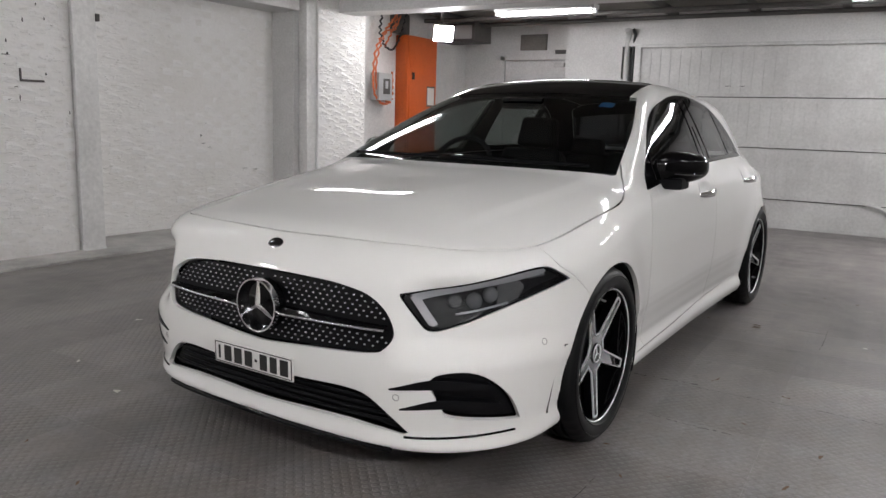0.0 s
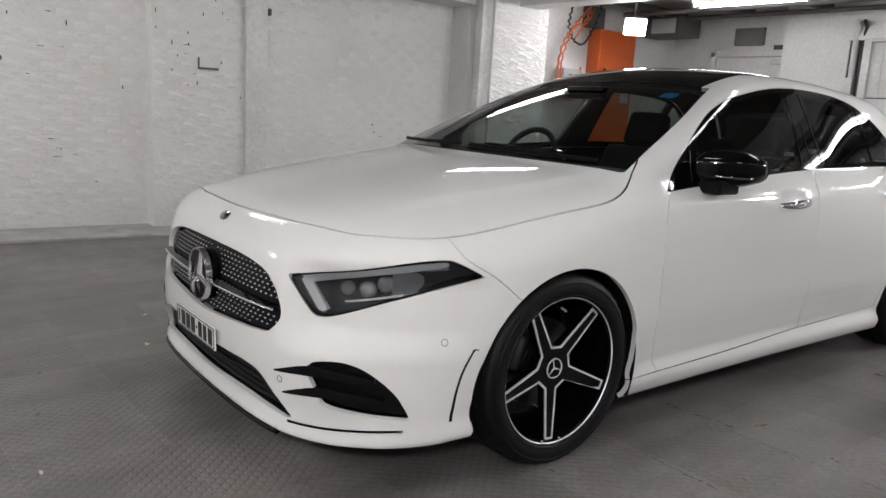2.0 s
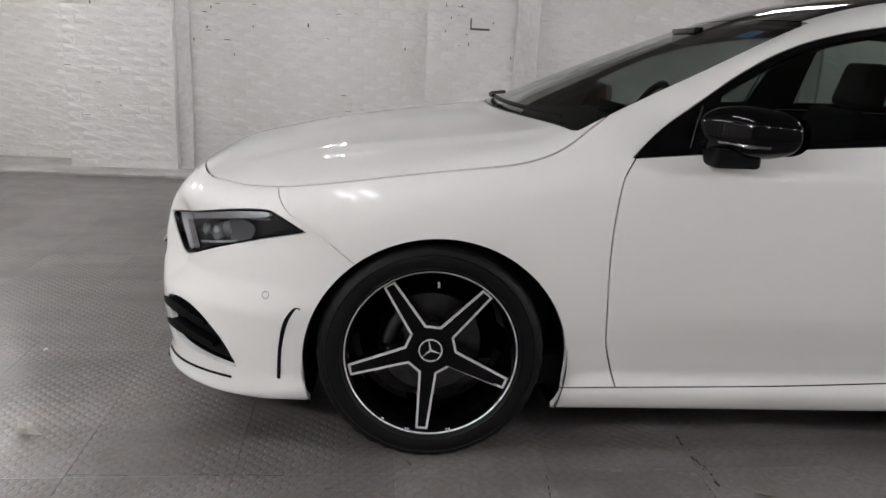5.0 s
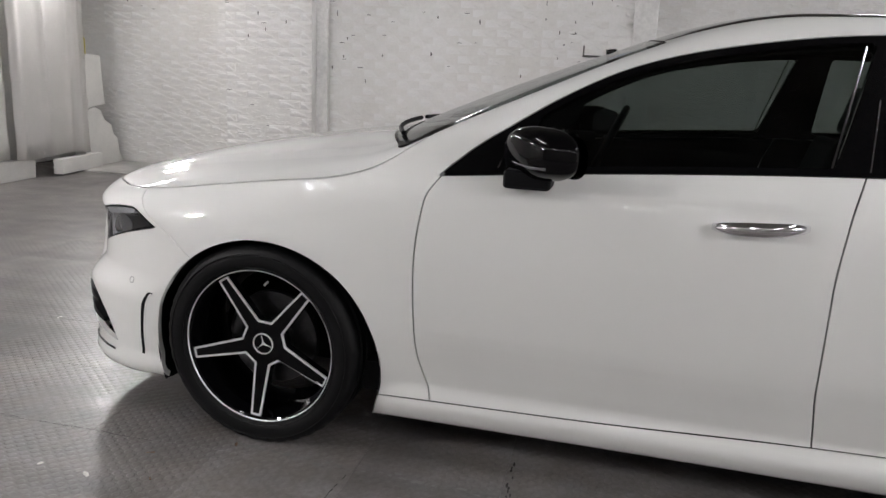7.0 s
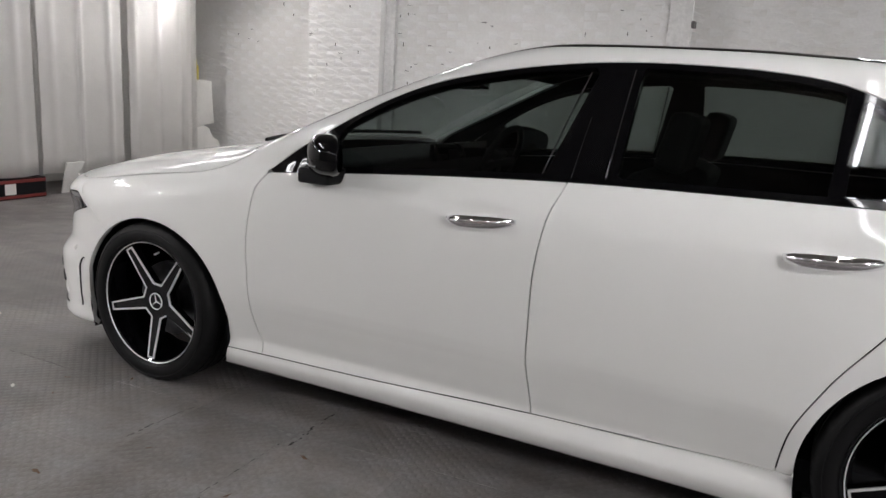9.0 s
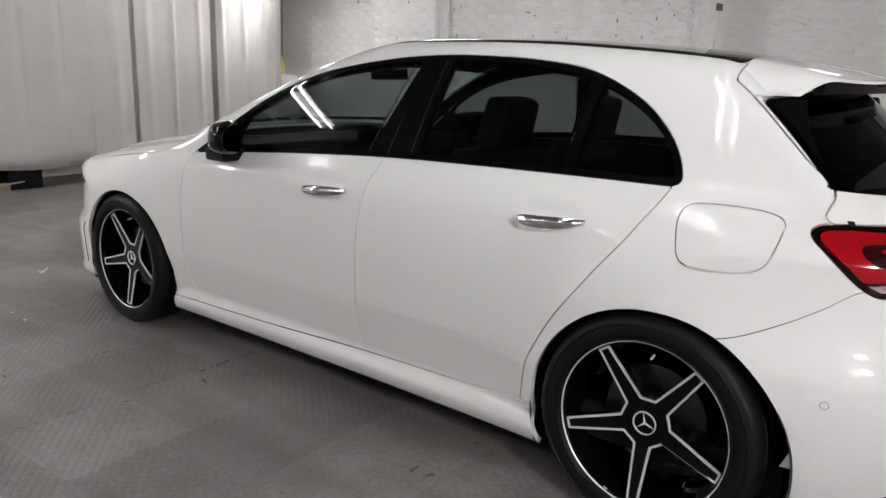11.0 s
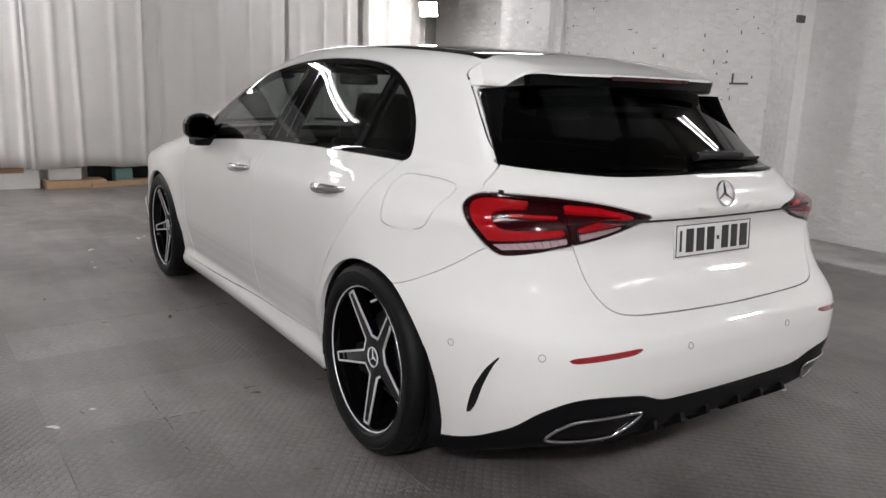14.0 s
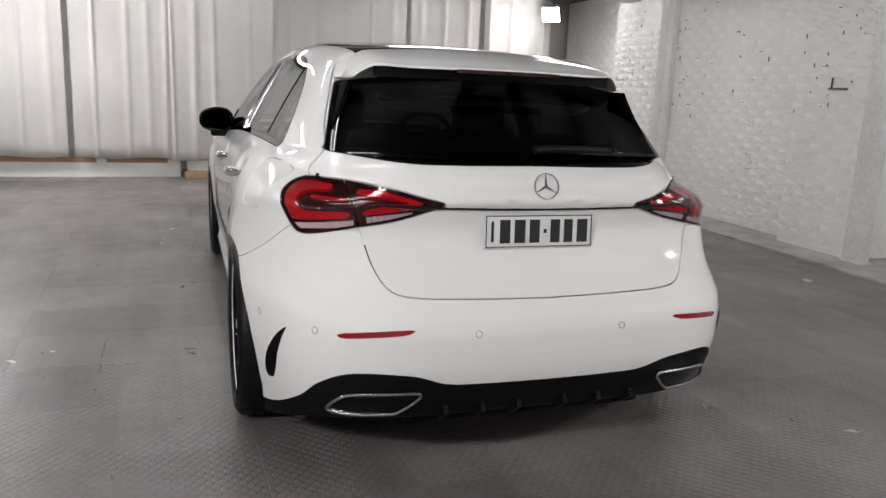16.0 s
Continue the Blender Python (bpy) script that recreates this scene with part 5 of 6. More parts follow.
for side in (1, -1):
    # the black fin that closes the corner between spoiler and rear window
    bm = bmesh.new()
    rows = []
    for k in np.linspace(0, 1, 13):
        z = 1.075 + 0.160 * k
        x = 0.592 - 0.062 * k
        foot = rear_at(x, z)[1]
        out = 0.004 + 0.085 * k ** 1.6
        rows.append([bm.verts.new((side * (x + dx), foot + dy, z)) for dx, dy in ((0.006, -0.012), (-0.002, out), (-0.016, out - 0.004), (-0.030, -0.012))])
    for a, b in zip(rows, rows[1:]):
        for k in range(4):
            bm.faces.new((a[k], a[(k + 1) % 4], b[(k + 1) % 4], b[k]))
    bm.faces.new(rows[0])
    bm.faces.new(rows[-1][::-1])
    bmesh.ops.recalc_face_normals(bm, faces=bm.faces)
    part("spoiler_fin", smooth(bm, 50), MATT_BLACK, car, "black fin beside the rear window")
# black bar added to trace the dark band below the spoiler's edge
bm = bmesh.new()
row = []
for x in np.linspace(-0.44, 0.44, 23):
    y = 1.700 - 0.36 * x * x
    z = float(roof_mid(y)) - 0.012 - 0.10 * x * x - 0.016
    row.append([bm.verts.new((x, y + a, z + b)) for a, b in ((0.012, 0.0), (0.004, -0.034), (-0.020, -0.036), (-0.030, 0.0))])
for a, b in zip(row, row[1:]):
    for k in range(4):
        bm.faces.new((a[k], a[(k + 1) % 4], b[(k + 1) % 4], b[k]))
bm.faces.new(row[0])
bm.faces.new(row[-1][::-1])
bmesh.ops.recalc_face_normals(bm, faces=bm.faces)
part("spoiler_bar", smooth(bm, 50), PLASTIC, car, "thin black bar under the roof spoiler")
bm = bmesh.new()
row = []
for x in np.linspace(-0.188, 0.188, 15):
    y = 1.755 - 0.36 * x * x
    z = float(roof_mid(y)) - 0.012 - 0.10 * x * x - 0.0045
    row.append([bm.verts.new((x, y + a, z + b)) for a, b in ((0.0025, -0.001), (0.003, -0.013), (-0.02, -0.013), (-0.02, -0.001))])
for a, b in zip(row, row[1:]):
    for k in range(4):
        bm.faces.new((a[k], a[(k + 1) % 4], b[(k + 1) % 4], b[k]))
bm.faces.new(row[0])
bm.faces.new(row[-1][::-1])
bmesh.ops.recalc_face_normals(bm, faces=bm.faces)
part("brake_light", bm, RED_DARK, car, "dark red high brake light")
pts = [rear_at(x, z) + np.array([0, 0.022, 0]) for x, z in ((-0.02, 1.040), (-0.10, 1.044), (-0.20, 1.042), (-0.32, 1.036))]
wiper = part("rear_wiper", rod(pts, 0.014, 10), PLASTIC, car, "black rear wiper")
part("wiper_blade", rod([rear_at(x, 1.036 - 0.020 * (x + 0.1) / -0.46) + np.array([0, 0.012, 0]) for x in np.linspace(-0.10, -0.556, 12)], 0.006, 6), PLASTIC, wiper)
part("rear_emblem", smooth(emblem(0.041, 0.0028, 0.007, 0.0), 30), BADGE, car, "chrome ring with three arms", at=seat_on(rear_at(0, 0.940), 0.001) @ pose(0, 0, 0, 0, 0, -90) @ pose(0, 0, 0, 0, -90, 0))
for side in (1, -1):
    REFL = [(0.660, 0.506), (0.660, 0.506), (0.629, 0.525), (0.52, 0.536), (0.422, 0.540), (0.422, 0.540), (0.452, 0.524), (0.452, 0.524), (0.55, 0.517)]
    s = patch("rear", seen_from(REFL, "xz"), 0.0015, 0.004)
    part("reflector", s if side > 0 else mirrored(s), RED_GLOSS, car, "red rear reflector strip")
# the fin at the corner of the rear bumper: a white blade whose back is black
EDGE = outline([(1.874, 0.312), (1.893, 0.355), (1.916, 0.416), (1.944, 0.472), (1.968, 0.502)], False, 6)
rows, around = [], []
for i, (y, z) in enumerate(EDGE):
    k = math.sin(math.pi * min(1, (i + 0.5) / len(EDGE)) ** 0.8)
    base, start, mid, foot = side_at(y, z), side_at(y - 0.130, z + 0.014), side_at(y - 0.060, z + 0.007), side_at(y + 0.003 + 0.009 * k, z - 0.006 * k)
    out = slope(np.array([start, mid, base]))
    rows.append((start - out[0] * 0.0005, mid + out[1] * 0.008 * k, base + out[2] * 0.031 * k, foot))
    around.append(out)
n = len(rows)
blade = Skin(np.array([r[j] for r in rows for j in range(3)]), np.concatenate(around), [(3 * i + j, 3 * i + j + 1, 3 * i + j + 4, 3 * i + j + 3) for i in range(n - 1) for j in range(2)])
q = blade.p[list(blade.f[n])]
if np.cross(q[1] - q[0], q[2] - q[0]) @ blade.n[blade.f[n][0]] < 0:
    blade.f = [f[::-1] for f in blade.f]
both("corner_blade", blade, PAINT)
back = bmesh.new()
grid = [[back.verts.new(r[j]) for j in (2, 3)] for r in rows]
for p, q in zip(grid, grid[1:]):
    back.faces.new((p[0], p[1], q[1], q[0]))
bmesh.ops.recalc_face_normals(back, faces=back.faces)
pair("corner_vent", smooth(back, 60), PLASTIC, label="black vent behind the bumper corner blade")
EXH_OUT = [(0.662, 0.272), (0.640, 0.312), (0.589, 0.337), (0.430, 0.342), (0.408, 0.334), (0.412, 0.318), (0.465, 0.270), (0.50, 0.262), (0.635, 0.259)]
loop = [rear_at(x, z) + np.array([0, 0.008, 0]) for x, z in outline(EXH_OUT, True, 4)]
pair("exhaust_trim", rod(loop + loop[:1], 0.0058, 8), BADGE, label="bright exhaust surround")
mouth = ribbon([(0.655, 0.282), (0.589, 0.333), (0.50, 0.337), (0.415, 0.332)], [(0.640, 0.264), (0.58, 0.262), (0.50, 0.267), (0.425, 0.315)], rear_at, 0.004)
both("exhaust_mouth", rimmed(mouth, 0.006), GLOSS_BLACK, label="black exhaust opening")
for x in (-0.32, -0.20, -0.08, 0.08, 0.20, 0.32):
    bm = plate([(2.02, 0.235), (2.155, 0.285), (2.165, 0.262), (2.10, 0.215)], 0.014, lambda u, v, w, x=x: (x - 0.007 + w, u, v))
    part("diffuser_fin", bm, PLASTIC, car)
part("rear_valance", smooth(box(-0.42, 0.42, 1.80, 2.06, 0.19, 0.30, 0.03)), PLASTIC, car, "black panel under the rear bumper")


# ---- car: plates, handles, mirrors, small parts ----
def number_plate(name, h, at, bars):
    p = part(name, smooth(box(-0.186, 0.186, -0.006, 0.0, -h / 2, h / 2, 0.003)), PLATE_WHITE, car, "white number plate with black bars", at)
    edge = bmesh.new()
    for x0, x1, z0, z1 in ((-0.182, 0.182, h / 2 - 0.007, h / 2 - 0.004), (-0.182, 0.182, 0.004 - h / 2, 0.007 - h / 2), (-0.182, -0.179, 0.004 - h / 2, h / 2 - 0.004), (0.179, 0.182, 0.004 - h / 2, h / 2 - 0.004)):
        box(x0, x1, -0.0075, -0.004, z0, z1, 0, edge)
    part("plate_border", edge, INK, p)
    for x, w, k in bars:
        part("bar", box(x - w / 2, x + w / 2, -0.008, -0.004, -h * k, h * k, 0.0), INK, p)
    return p


BARS = [(-0.160, 0.008, 0.30), (-0.118, 0.034, 0.34), (-0.068, 0.036, 0.34), (-0.018, 0.034, 0.34), (0.018, 0.010, 0.06), (0.053, 0.032, 0.34), (0.099, 0.030, 0.34), (0.148, 0.036, 0.34)]
number_plate("front_plate", 0.080, pose(-0.015, front_at(0, 0.358)[1] - 0.012, 0.358, 2, 0, 0), BARS)
number_plate("rear_plate", 0.107, pose(0.0, rear_at(0, 0.797)[1] + 0.010, 0.797, -4, 0, 180), BARS)
for y0, y1, z0, z1 in ((-0.068, 0.168, 0.831, 0.845), (0.908, 1.146, 0.855, 0.868)):
    bm = bmesh.new()
    rows = []
    for k in np.linspace(0, 1, 17):
        y, z = y0 + (y1 - y0) * k, z0 + (z1 - z0) * k
        lift = 0.036 * (1 - (2 * k - 1) ** 4) + 0.002
        h = 0.0195 * (1 - 0.55 * abs(2 * k - 1) ** 3)
        x = side_at(y0 if k < 0.5 else y1, z)[0] * abs(2 * k - 1) + side_at((y0 + y1) / 2, z - 0.05)[0] * (1 - abs(2 * k - 1))
        rows.append([bm.verts.new((x + lift + a, y, z + b * h)) for a, b in ((-0.016, 0.5), (-0.008, 1.0), (0.0, 0.75), (0.004, 0.0), (-0.001, -0.8), (-0.010, -1.0), (-0.016, -0.5))])
    for a, b in zip(rows, rows[1:]):
        for k in range(7):
            bm.faces.new((a[k], a[(k + 1) % 7], b[(k + 1) % 7], b[k]))
    bm.faces.new(rows[0])
    bm.faces.new(rows[-1][::-1])
    bmesh.ops.recalc_face_normals(bm, faces=bm.faces)
    pair("door_handle", smooth(bm, 50), CHROME, label="chrome door handle")


def mirror_shell():
    bm = bmesh.new()
    bmesh.ops.create_uvsphere(bm, u_segments=40, v_segments=24, radius=1)
    for v in bm.verts:
        c = v.co
        q = Vector([math.copysign(abs(t) ** 0.72, t) for t in c])
        x, y, z = q
        back = max(0, y)
        sx, sz = 0.100, 0.078
        z2 = z * sz * (1 - 0.18 * max(0, x)) * (1.0 if z > 0 else 0.88)
        y2 = (0.062 * y if y > 0 else 0.085 * y) + 0.070 * x
        v.co = (0.872 + sx * x, -0.515 + y2, 0.985 + z2 + 0.004 * x)
    return smooth(bm, 60)


caps = pair("wing_mirror", mirror_shell(), GLOSS_BLACK, label="gloss black door mirror")
for side, cap in zip((1, -1), caps):
    bm = smooth(box(0.745, 0.905, -0.618, -0.488, 0.893, 0.945, 0.018, seg=3))
    bmesh.ops.transform(bm, matrix=Matrix.Diagonal((side, 1, 1, 1)), verts=bm.verts)
    bmesh.ops.recalc_face_normals(bm, faces=bm.faces)
    part("mirror_foot", bm, PLASTIC, cap)
    bm = rod([(0.795, -0.622, 0.966), (0.872, -0.594, 0.962), (0.932, -0.544, 0.959), (0.957, -0.495, 0.961)], 0.006, 8)
    bmesh.ops.transform(bm, matrix=Matrix.Diagonal((side, 1, 1, 1)), verts=bm.verts)
    bmesh.ops.recalc_face_normals(bm, faces=bm.faces)
    part("indicator_strip", bm, DARK_CHROME, cap)
    bm = bmesh.new()
    bmesh.ops.create_circle(bm, cap_ends=True, segments=32, radius=1)
    for v in bm.verts:
        x, z = (math.copysign(abs(t) ** 0.75, t) for t in (v.co.x, v.co.y))
        v.co = (side * (0.875 + 0.084 * x), -0.4505 + 0.058 * x, 0.988 + 0.058 * z)
    part("mirror_glass", bm, MIRROR, cap, "dark mirror glass")
SENSORS = [front_at(0.540, 0.335), side_at(-1.836, 0.483), rear_at(0.702, 0.519), rear_at(0.240, 0.519), side_at(1.823, 0.513)]
for p in SENSORS:
    for side in (1, -1):
        q = np.array([p[0] * side, p[1], p[2]])
        m = seat_on(q, 0.0005) @ pose(0, 0, 0, 0, -90, 0)
        part("parking_sensor", turned([(0.0085, 0.0), (0.009, 0.0012), (0.0108, 0.0012), (0.0113, 0.0)], 24), LINE, car, "small round parking sensor", m)
for x0, x1 in ((0.62, 0.02), (-0.05, -0.62)):
    pts = [front_at(x, 1.0 - 0.020 * abs(x)) + np.array([0, -0.018, 0.012]) for x in np.linspace(x0, x1, 9)]
    part("windscreen_wiper", rod(pts, 0.008, 6), PLASTIC, car, "black windscreen wiper")

for side in (1, -1):
    line = [side_at(y, z) + np.array([0.002, 0, 0]) for y, z in ((-0.651, 0.935), (-0.629, 0.992), (-0.607, 1.049))]
    part("sail_trim", rod([(side * p[0], p[1], p[2]) for p in line], 0.0035, 6), DARK_CHROME, car)

# glossy rods added where thin pale lines run along the window pillars
for ends, r, mat in ((((0.407, 1.001), (0.419, 1.317)), 0.0028, DARK_CHROME), (((0.303, 0.990), (0.321, 1.17)), 0.002, DARK_CHROME), (((0.212, 0.994), (0.286, 1.305)), 0.003, DARK_CHROME), (((0.990, 1.014), (1.013, 1.275)), 0.002, GLOSS_BLACK)):
    (y0, z0), (y1, z1) = ends
    line = [side_at(y0 + (y1 - y0) * k, z0 + (z1 - z0) * k) + np.array([0.001, 0, 0]) for k in np.linspace(0, 1, 8)]
    for side in (1, -1):
        part("window_line", rod([(side * p[0], p[1], p[2]) for p in line], r, 6), mat, car, "thin glossy rod along a side window line")

# thin rod added to trace the dark line beneath the tailgate ledge
lip = [rear_at(x, 0.868 + 0.012 * (x / 0.5) ** 2) + np.array([0, -0.001, 0]) for x in np.linspace(-0.50, 0.50, 25)]
part("tailgate_rod", rod(lip, 0.0045, 6), PLASTIC, car, "thin dark rod under the ledge above the rear plate")
# white backing added behind the tailgate gaps to make them look lighter
bare = Skin(*skin_grid())
flange = clip(bare, gate(bare.p[:, 1] - 1.45, bare.p[:, 2] - 0.76, 1.08 - bare.p[:, 2], bare.p[:, 0] - 0.44, -0.012 - F["rear_glass"](bare.p), -0.001 - F["tail"](bare.p)))
both("tailgate_backing", pushed(flange, -0.011), PAINT)

# ---- lamps ----
def floodlight(place, aim, lens=FLOOD):
    m = look(place, aim)
    ob = thing("floodlight", "square white floodlight, switched on", "floodlight", m, "floodlights in the corners")
    part("housing", smooth(box(-0.13, 0.13, -0.10, 0.10, 0.005, 0.075, 0.015)), DARK_STEEL, ob)
    part("lens", smooth(box(-0.12, 0.12, -0.09, 0.09, -0.008, 0.005, 0.004)), lens, ob, "glowing white lens")
    part("fin", smooth(box(-0.10, 0.10, -0.09, 0.09, 0.075, 0.11, 0.01)), DARK_STEEL, ob)
    up = (m.inverted() @ Vector((place[0], place[1], TOP))) 
    part("arm", rod([(0, 0, 0.09), tuple(Vector((0, 0, 0.09)).lerp(up, 0.5) + Vector((0, 0, 0.04))), tuple(up)], 0.014, 8), DARK_STEEL, ob)
    return ob


floodlight((-3.28, 4.24, 2.21), (0.8, 0.8, 0.6), FLOOD_MID)
floodlight((-3.92, -5.37, 2.28), (-0.4, -3.0, 0.8), FLOOD_DIM)
floodlight((3.15, 4.10, 2.22), (0.6, 1.6, 0.3))
floodlight((3.10, -4.35, 2.10), (-0.6, -4.5, 0.6))


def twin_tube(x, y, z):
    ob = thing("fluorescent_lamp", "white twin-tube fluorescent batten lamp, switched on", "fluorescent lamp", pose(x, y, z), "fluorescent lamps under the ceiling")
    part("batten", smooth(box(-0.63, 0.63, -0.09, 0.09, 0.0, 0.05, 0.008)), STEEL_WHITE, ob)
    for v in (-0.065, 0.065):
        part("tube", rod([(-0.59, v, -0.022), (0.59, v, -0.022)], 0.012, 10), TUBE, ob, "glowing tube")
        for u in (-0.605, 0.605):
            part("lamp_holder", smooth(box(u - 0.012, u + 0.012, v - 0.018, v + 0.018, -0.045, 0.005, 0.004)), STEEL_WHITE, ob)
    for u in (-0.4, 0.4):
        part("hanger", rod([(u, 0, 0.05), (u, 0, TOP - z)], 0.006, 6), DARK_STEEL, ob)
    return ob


# tubes from x = 3.4 on are unseen, added as fill lamps
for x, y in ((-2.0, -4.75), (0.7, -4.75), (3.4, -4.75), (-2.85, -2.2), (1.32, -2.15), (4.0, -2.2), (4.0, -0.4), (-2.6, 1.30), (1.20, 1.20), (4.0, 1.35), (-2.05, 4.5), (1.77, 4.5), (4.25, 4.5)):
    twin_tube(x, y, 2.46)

# ---- cables by the switchboard ----
hung_cable("loop of orange cable hanging by the meter box", CABLE_ORANGE, 0.014, [(4.25, 2.48), (4.12, 2.36), (3.95, 2.20), (3.80, 2.0), (3.74, 1.7), (3.78, 1.45), (3.95, 1.34), (4.12, 1.38), (4.16, 1.55), (4.15, 1.75)])
hung_cable("orange cable coiled around the meter box", CABLE_ORANGE, 0.011, [(4.32, 2.46), (4.20, 2.28), (4.02, 2.24), (3.88, 2.05), (3.80, 1.78), (3.82, 1.52), (3.96, 1.40), (4.08, 1.36)])
hung_cable("short orange cable running up to the ceiling", CABLE_ORANGE, 0.012, [(3.98, 2.05), (4.10, 2.20), (4.22, 2.38), (4.28, 2.55)])
hung_cable("black cable loop hanging from the ceiling", CABLE_BLACK, 0.013, [(3.98, 2.55), (3.90, 2.38), (3.88, 2.20), (3.98, 2.06), (4.14, 2.02), (4.26, 2.12), (4.36, 2.30), (4.45, 2.52)])
tagged(part("cable_bundle", smooth(box(-4.08, -3.98, 4.22, 4.55, 2.24, 2.50, 0.03)), DARK_STEEL), "dark bundle of cable joints above the switchboard", "cable")

# ---- iron bracket on the middle pier ----
br = thing("wall_bracket", "small rusty iron bracket on the white brick pier", "bracket", WEST @ pose(-4.03, -0.60, 1.37))
part("arm", smooth(box(-0.01, 0.035, -0.085, 0.085, -0.012, 0.004, 0.002)), DARK_STEEL, br)
part("upright", smooth(box(-0.01, 0.012, -0.085, -0.073, 0.0, 0.085, 0.002)), DARK_STEEL, br)
tagged(west(part("wall_hook", smooth(box(-4.05, -3.96, -0.085, -0.055, 1.86, 1.92, 0.01)), DARK_STEEL)), "small rusty hook on the steel post", "hook")


# ---- the curtain ----
def curtain(x0, x1, seed, hem):
    rng = random.Random(seed)
    n, m = max(24, int((x1 - x0) / 0.016)), 14
    folds = []
    x = x0
    while x < x1:
        w = rng.uniform(0.16, 0.42)
        folds.append((x + w * rng.uniform(0.35, 0.65), rng.uniform(0.018, 0.045), rng.uniform(0.015, 0.042), rng.uniform(-0.03, 0.03)))
        x += w
    bm = bmesh.new()
    grid = []
    for i in range(n + 1):
        x = x0 + (x1 - x0) * i / n
        col = []
        for j in range(m + 1):
            k = j / m
            z = hem + 0.012 * math.sin(7 * x + seed) + (2.50 - hem) * k
            y = -5.75 + 0.025 * math.sin(2.1 * x + seed)
            for c, w, a, lean in folds:
                d = (x - c - lean * k) / w
                y += a * math.exp(-d * d) * (0.75 + 0.25 * k)
            y += 0.004 * math.sin(13 * z + 5 * x)
            col.append(bm.verts.new((x, y, z)))
        grid.append(col)
    for a, b in zip(grid, grid[1:]):
        for j in range(m):
            bm.faces.new((a[j], b[j], b[j + 1], a[j + 1]))
    back = bmesh.ops.solidify(bm, geom=bm.faces[:], thickness=0.004)
    bmesh.ops.recalc_face_normals(bm, faces=bm.faces)
    ob = tagged(part("curtain", smooth(bm, 80), CLOTH), "hanging off-white cloth curtain with deep folds", "curtain", "curtains along the wall")
    return ob


for k, (x0, x1, hem) in enumerate(((-4.13, -3.11, 0.20), (-3.05, -2.05, 0.20), (-1.99, -0.42, 0.215), (-0.44, 0.98, 0.235), (0.96, 2.05, 0.245), (2.11, 4.4, 0.25))):
    curtain(x0, x1, 3 + 7 * k, hem)
tagged(part("curtain_rail", rod([(-4.1, -5.75, 2.50), (4.5, -5.75, 2.50)], 0.018, 8), STEEL_WHITE), "white curtain rail under the ceiling", "rail")

# ---- boards and boxes under and beside the curtain ----
def slab(name, label, mat, at, w, d, h, cat, bevel=0.004):
    return tagged(part(name, smooth(box(-w / 2, w / 2, -d / 2, d / 2, 0, h, bevel)), mat, at=at), label, cat)


slab("skirting_board", "long white board standing under the curtain", FOAM, pose(2.62, -5.92, -0.0), 3.5, 0.03, 0.215, "board")
for x0, x1 in ((1.83, 3.4), (1.02, 1.72)):
    slab("cardboard_strip", "strip of brown cardboard against the white board", CARD, pose((x0 + x1) / 2, -5.90, 0.175), x1 - x0, 0.008, 0.075, "cardboard")
slab("cardboard_sheet", "flattened brown cardboard on the floor", CARD, pose(0.52, -5.93, -0.0, 0, 0, 3), 0.62, 0.30, 0.085, "cardboard")
slab("white_box", "small white box under the curtain", FOAM, pose(0.62, -5.97, 0.086), 0.34, 0.22, 0.13, "box", 0.01)
slab("plank", "pale timber plank on the floor", CARD, pose(0.10, -5.86, 0.0, 0, 0, 8), 0.55, 0.14, 0.05, "plank")
slab("plank", "brown timber plank on the floor", CARD, pose(-0.30, -5.95, 0.0, 0, 0, -4), 0.7, 0.16, 0.06, "plank")
slab("metal_strip", "thin grey metal strip leaning on timber", GREY_BOX, pose(-0.60, -5.88, 0.062, 0, 4, 6), 0.36, 0.10, 0.012, "strip")
slab("tin", "teal tin beneath the curtain", material("teal tin", (0.10, 0.20, 0.19), 0.5), pose(-0.02, -6.02, 0.0), 0.20, 0.20, 0.19, "tin", 0.03)
slab("black_crate", "black plastic crate under the curtain", PLASTIC, pose(-0.80, -5.98, 0.0), 0.34, 0.26, 0.19, "crate", 0.015)
slab("dark_bag", "dark bag behind the curtain hem", PLASTIC, pose(-0.35, -6.22, 0.0), 1.3, 0.3, 0.25, "bag", 0.06)
tool = thing("tool_box", "red and black tool box under the curtain", "tool box", pose(-1.78, -5.86, 0.0))
RED_PLASTIC = material("red plastic", (0.14, 0.015, 0.012), 0.5)
part("body", smooth(box(-0.26, 0.26, -0.14, 0.14, 0.0, 0.20, 0.015)), PLASTIC, tool)
part("label_panel", box(0.06, 0.17, 0.1402, 0.1435, 0.05, 0.15), FOAM, tool)
part("edge_band", smooth(box(-0.255, 0.255, 0.13, 0.146, 0.155, 0.185, 0.004)), RED_PLASTIC, tool)
part("edge_band", smooth(box(-0.255, 0.255, 0.13, 0.146, 0.012, 0.04, 0.004)), RED_PLASTIC, tool)
slab("leaning_offcut", "white board offcut leaning under the curtain", FOAM, pose(-2.42, -5.83, 0.0, -14, 0, 10), 0.30, 0.02, 0.32, "board")
UPPER_SHEET = [(-4.12, 0.60), (-4.14, 1.20), (-4.30, 1.205), (-4.45, 1.19), (-4.47, 0.95), (-4.505, 0.68), (-4.30, 0.66)]
LOWER_SHEET = [(-4.10, 0.03), (-4.12, 0.62), (-4.26, 0.66), (-4.36, 0.62), (-4.42, 0.52), (-4.54, 0.456), (-4.57, 0.36), (-4.64, 0.30), (-4.68, 0.14), (-4.75, 0.03)]
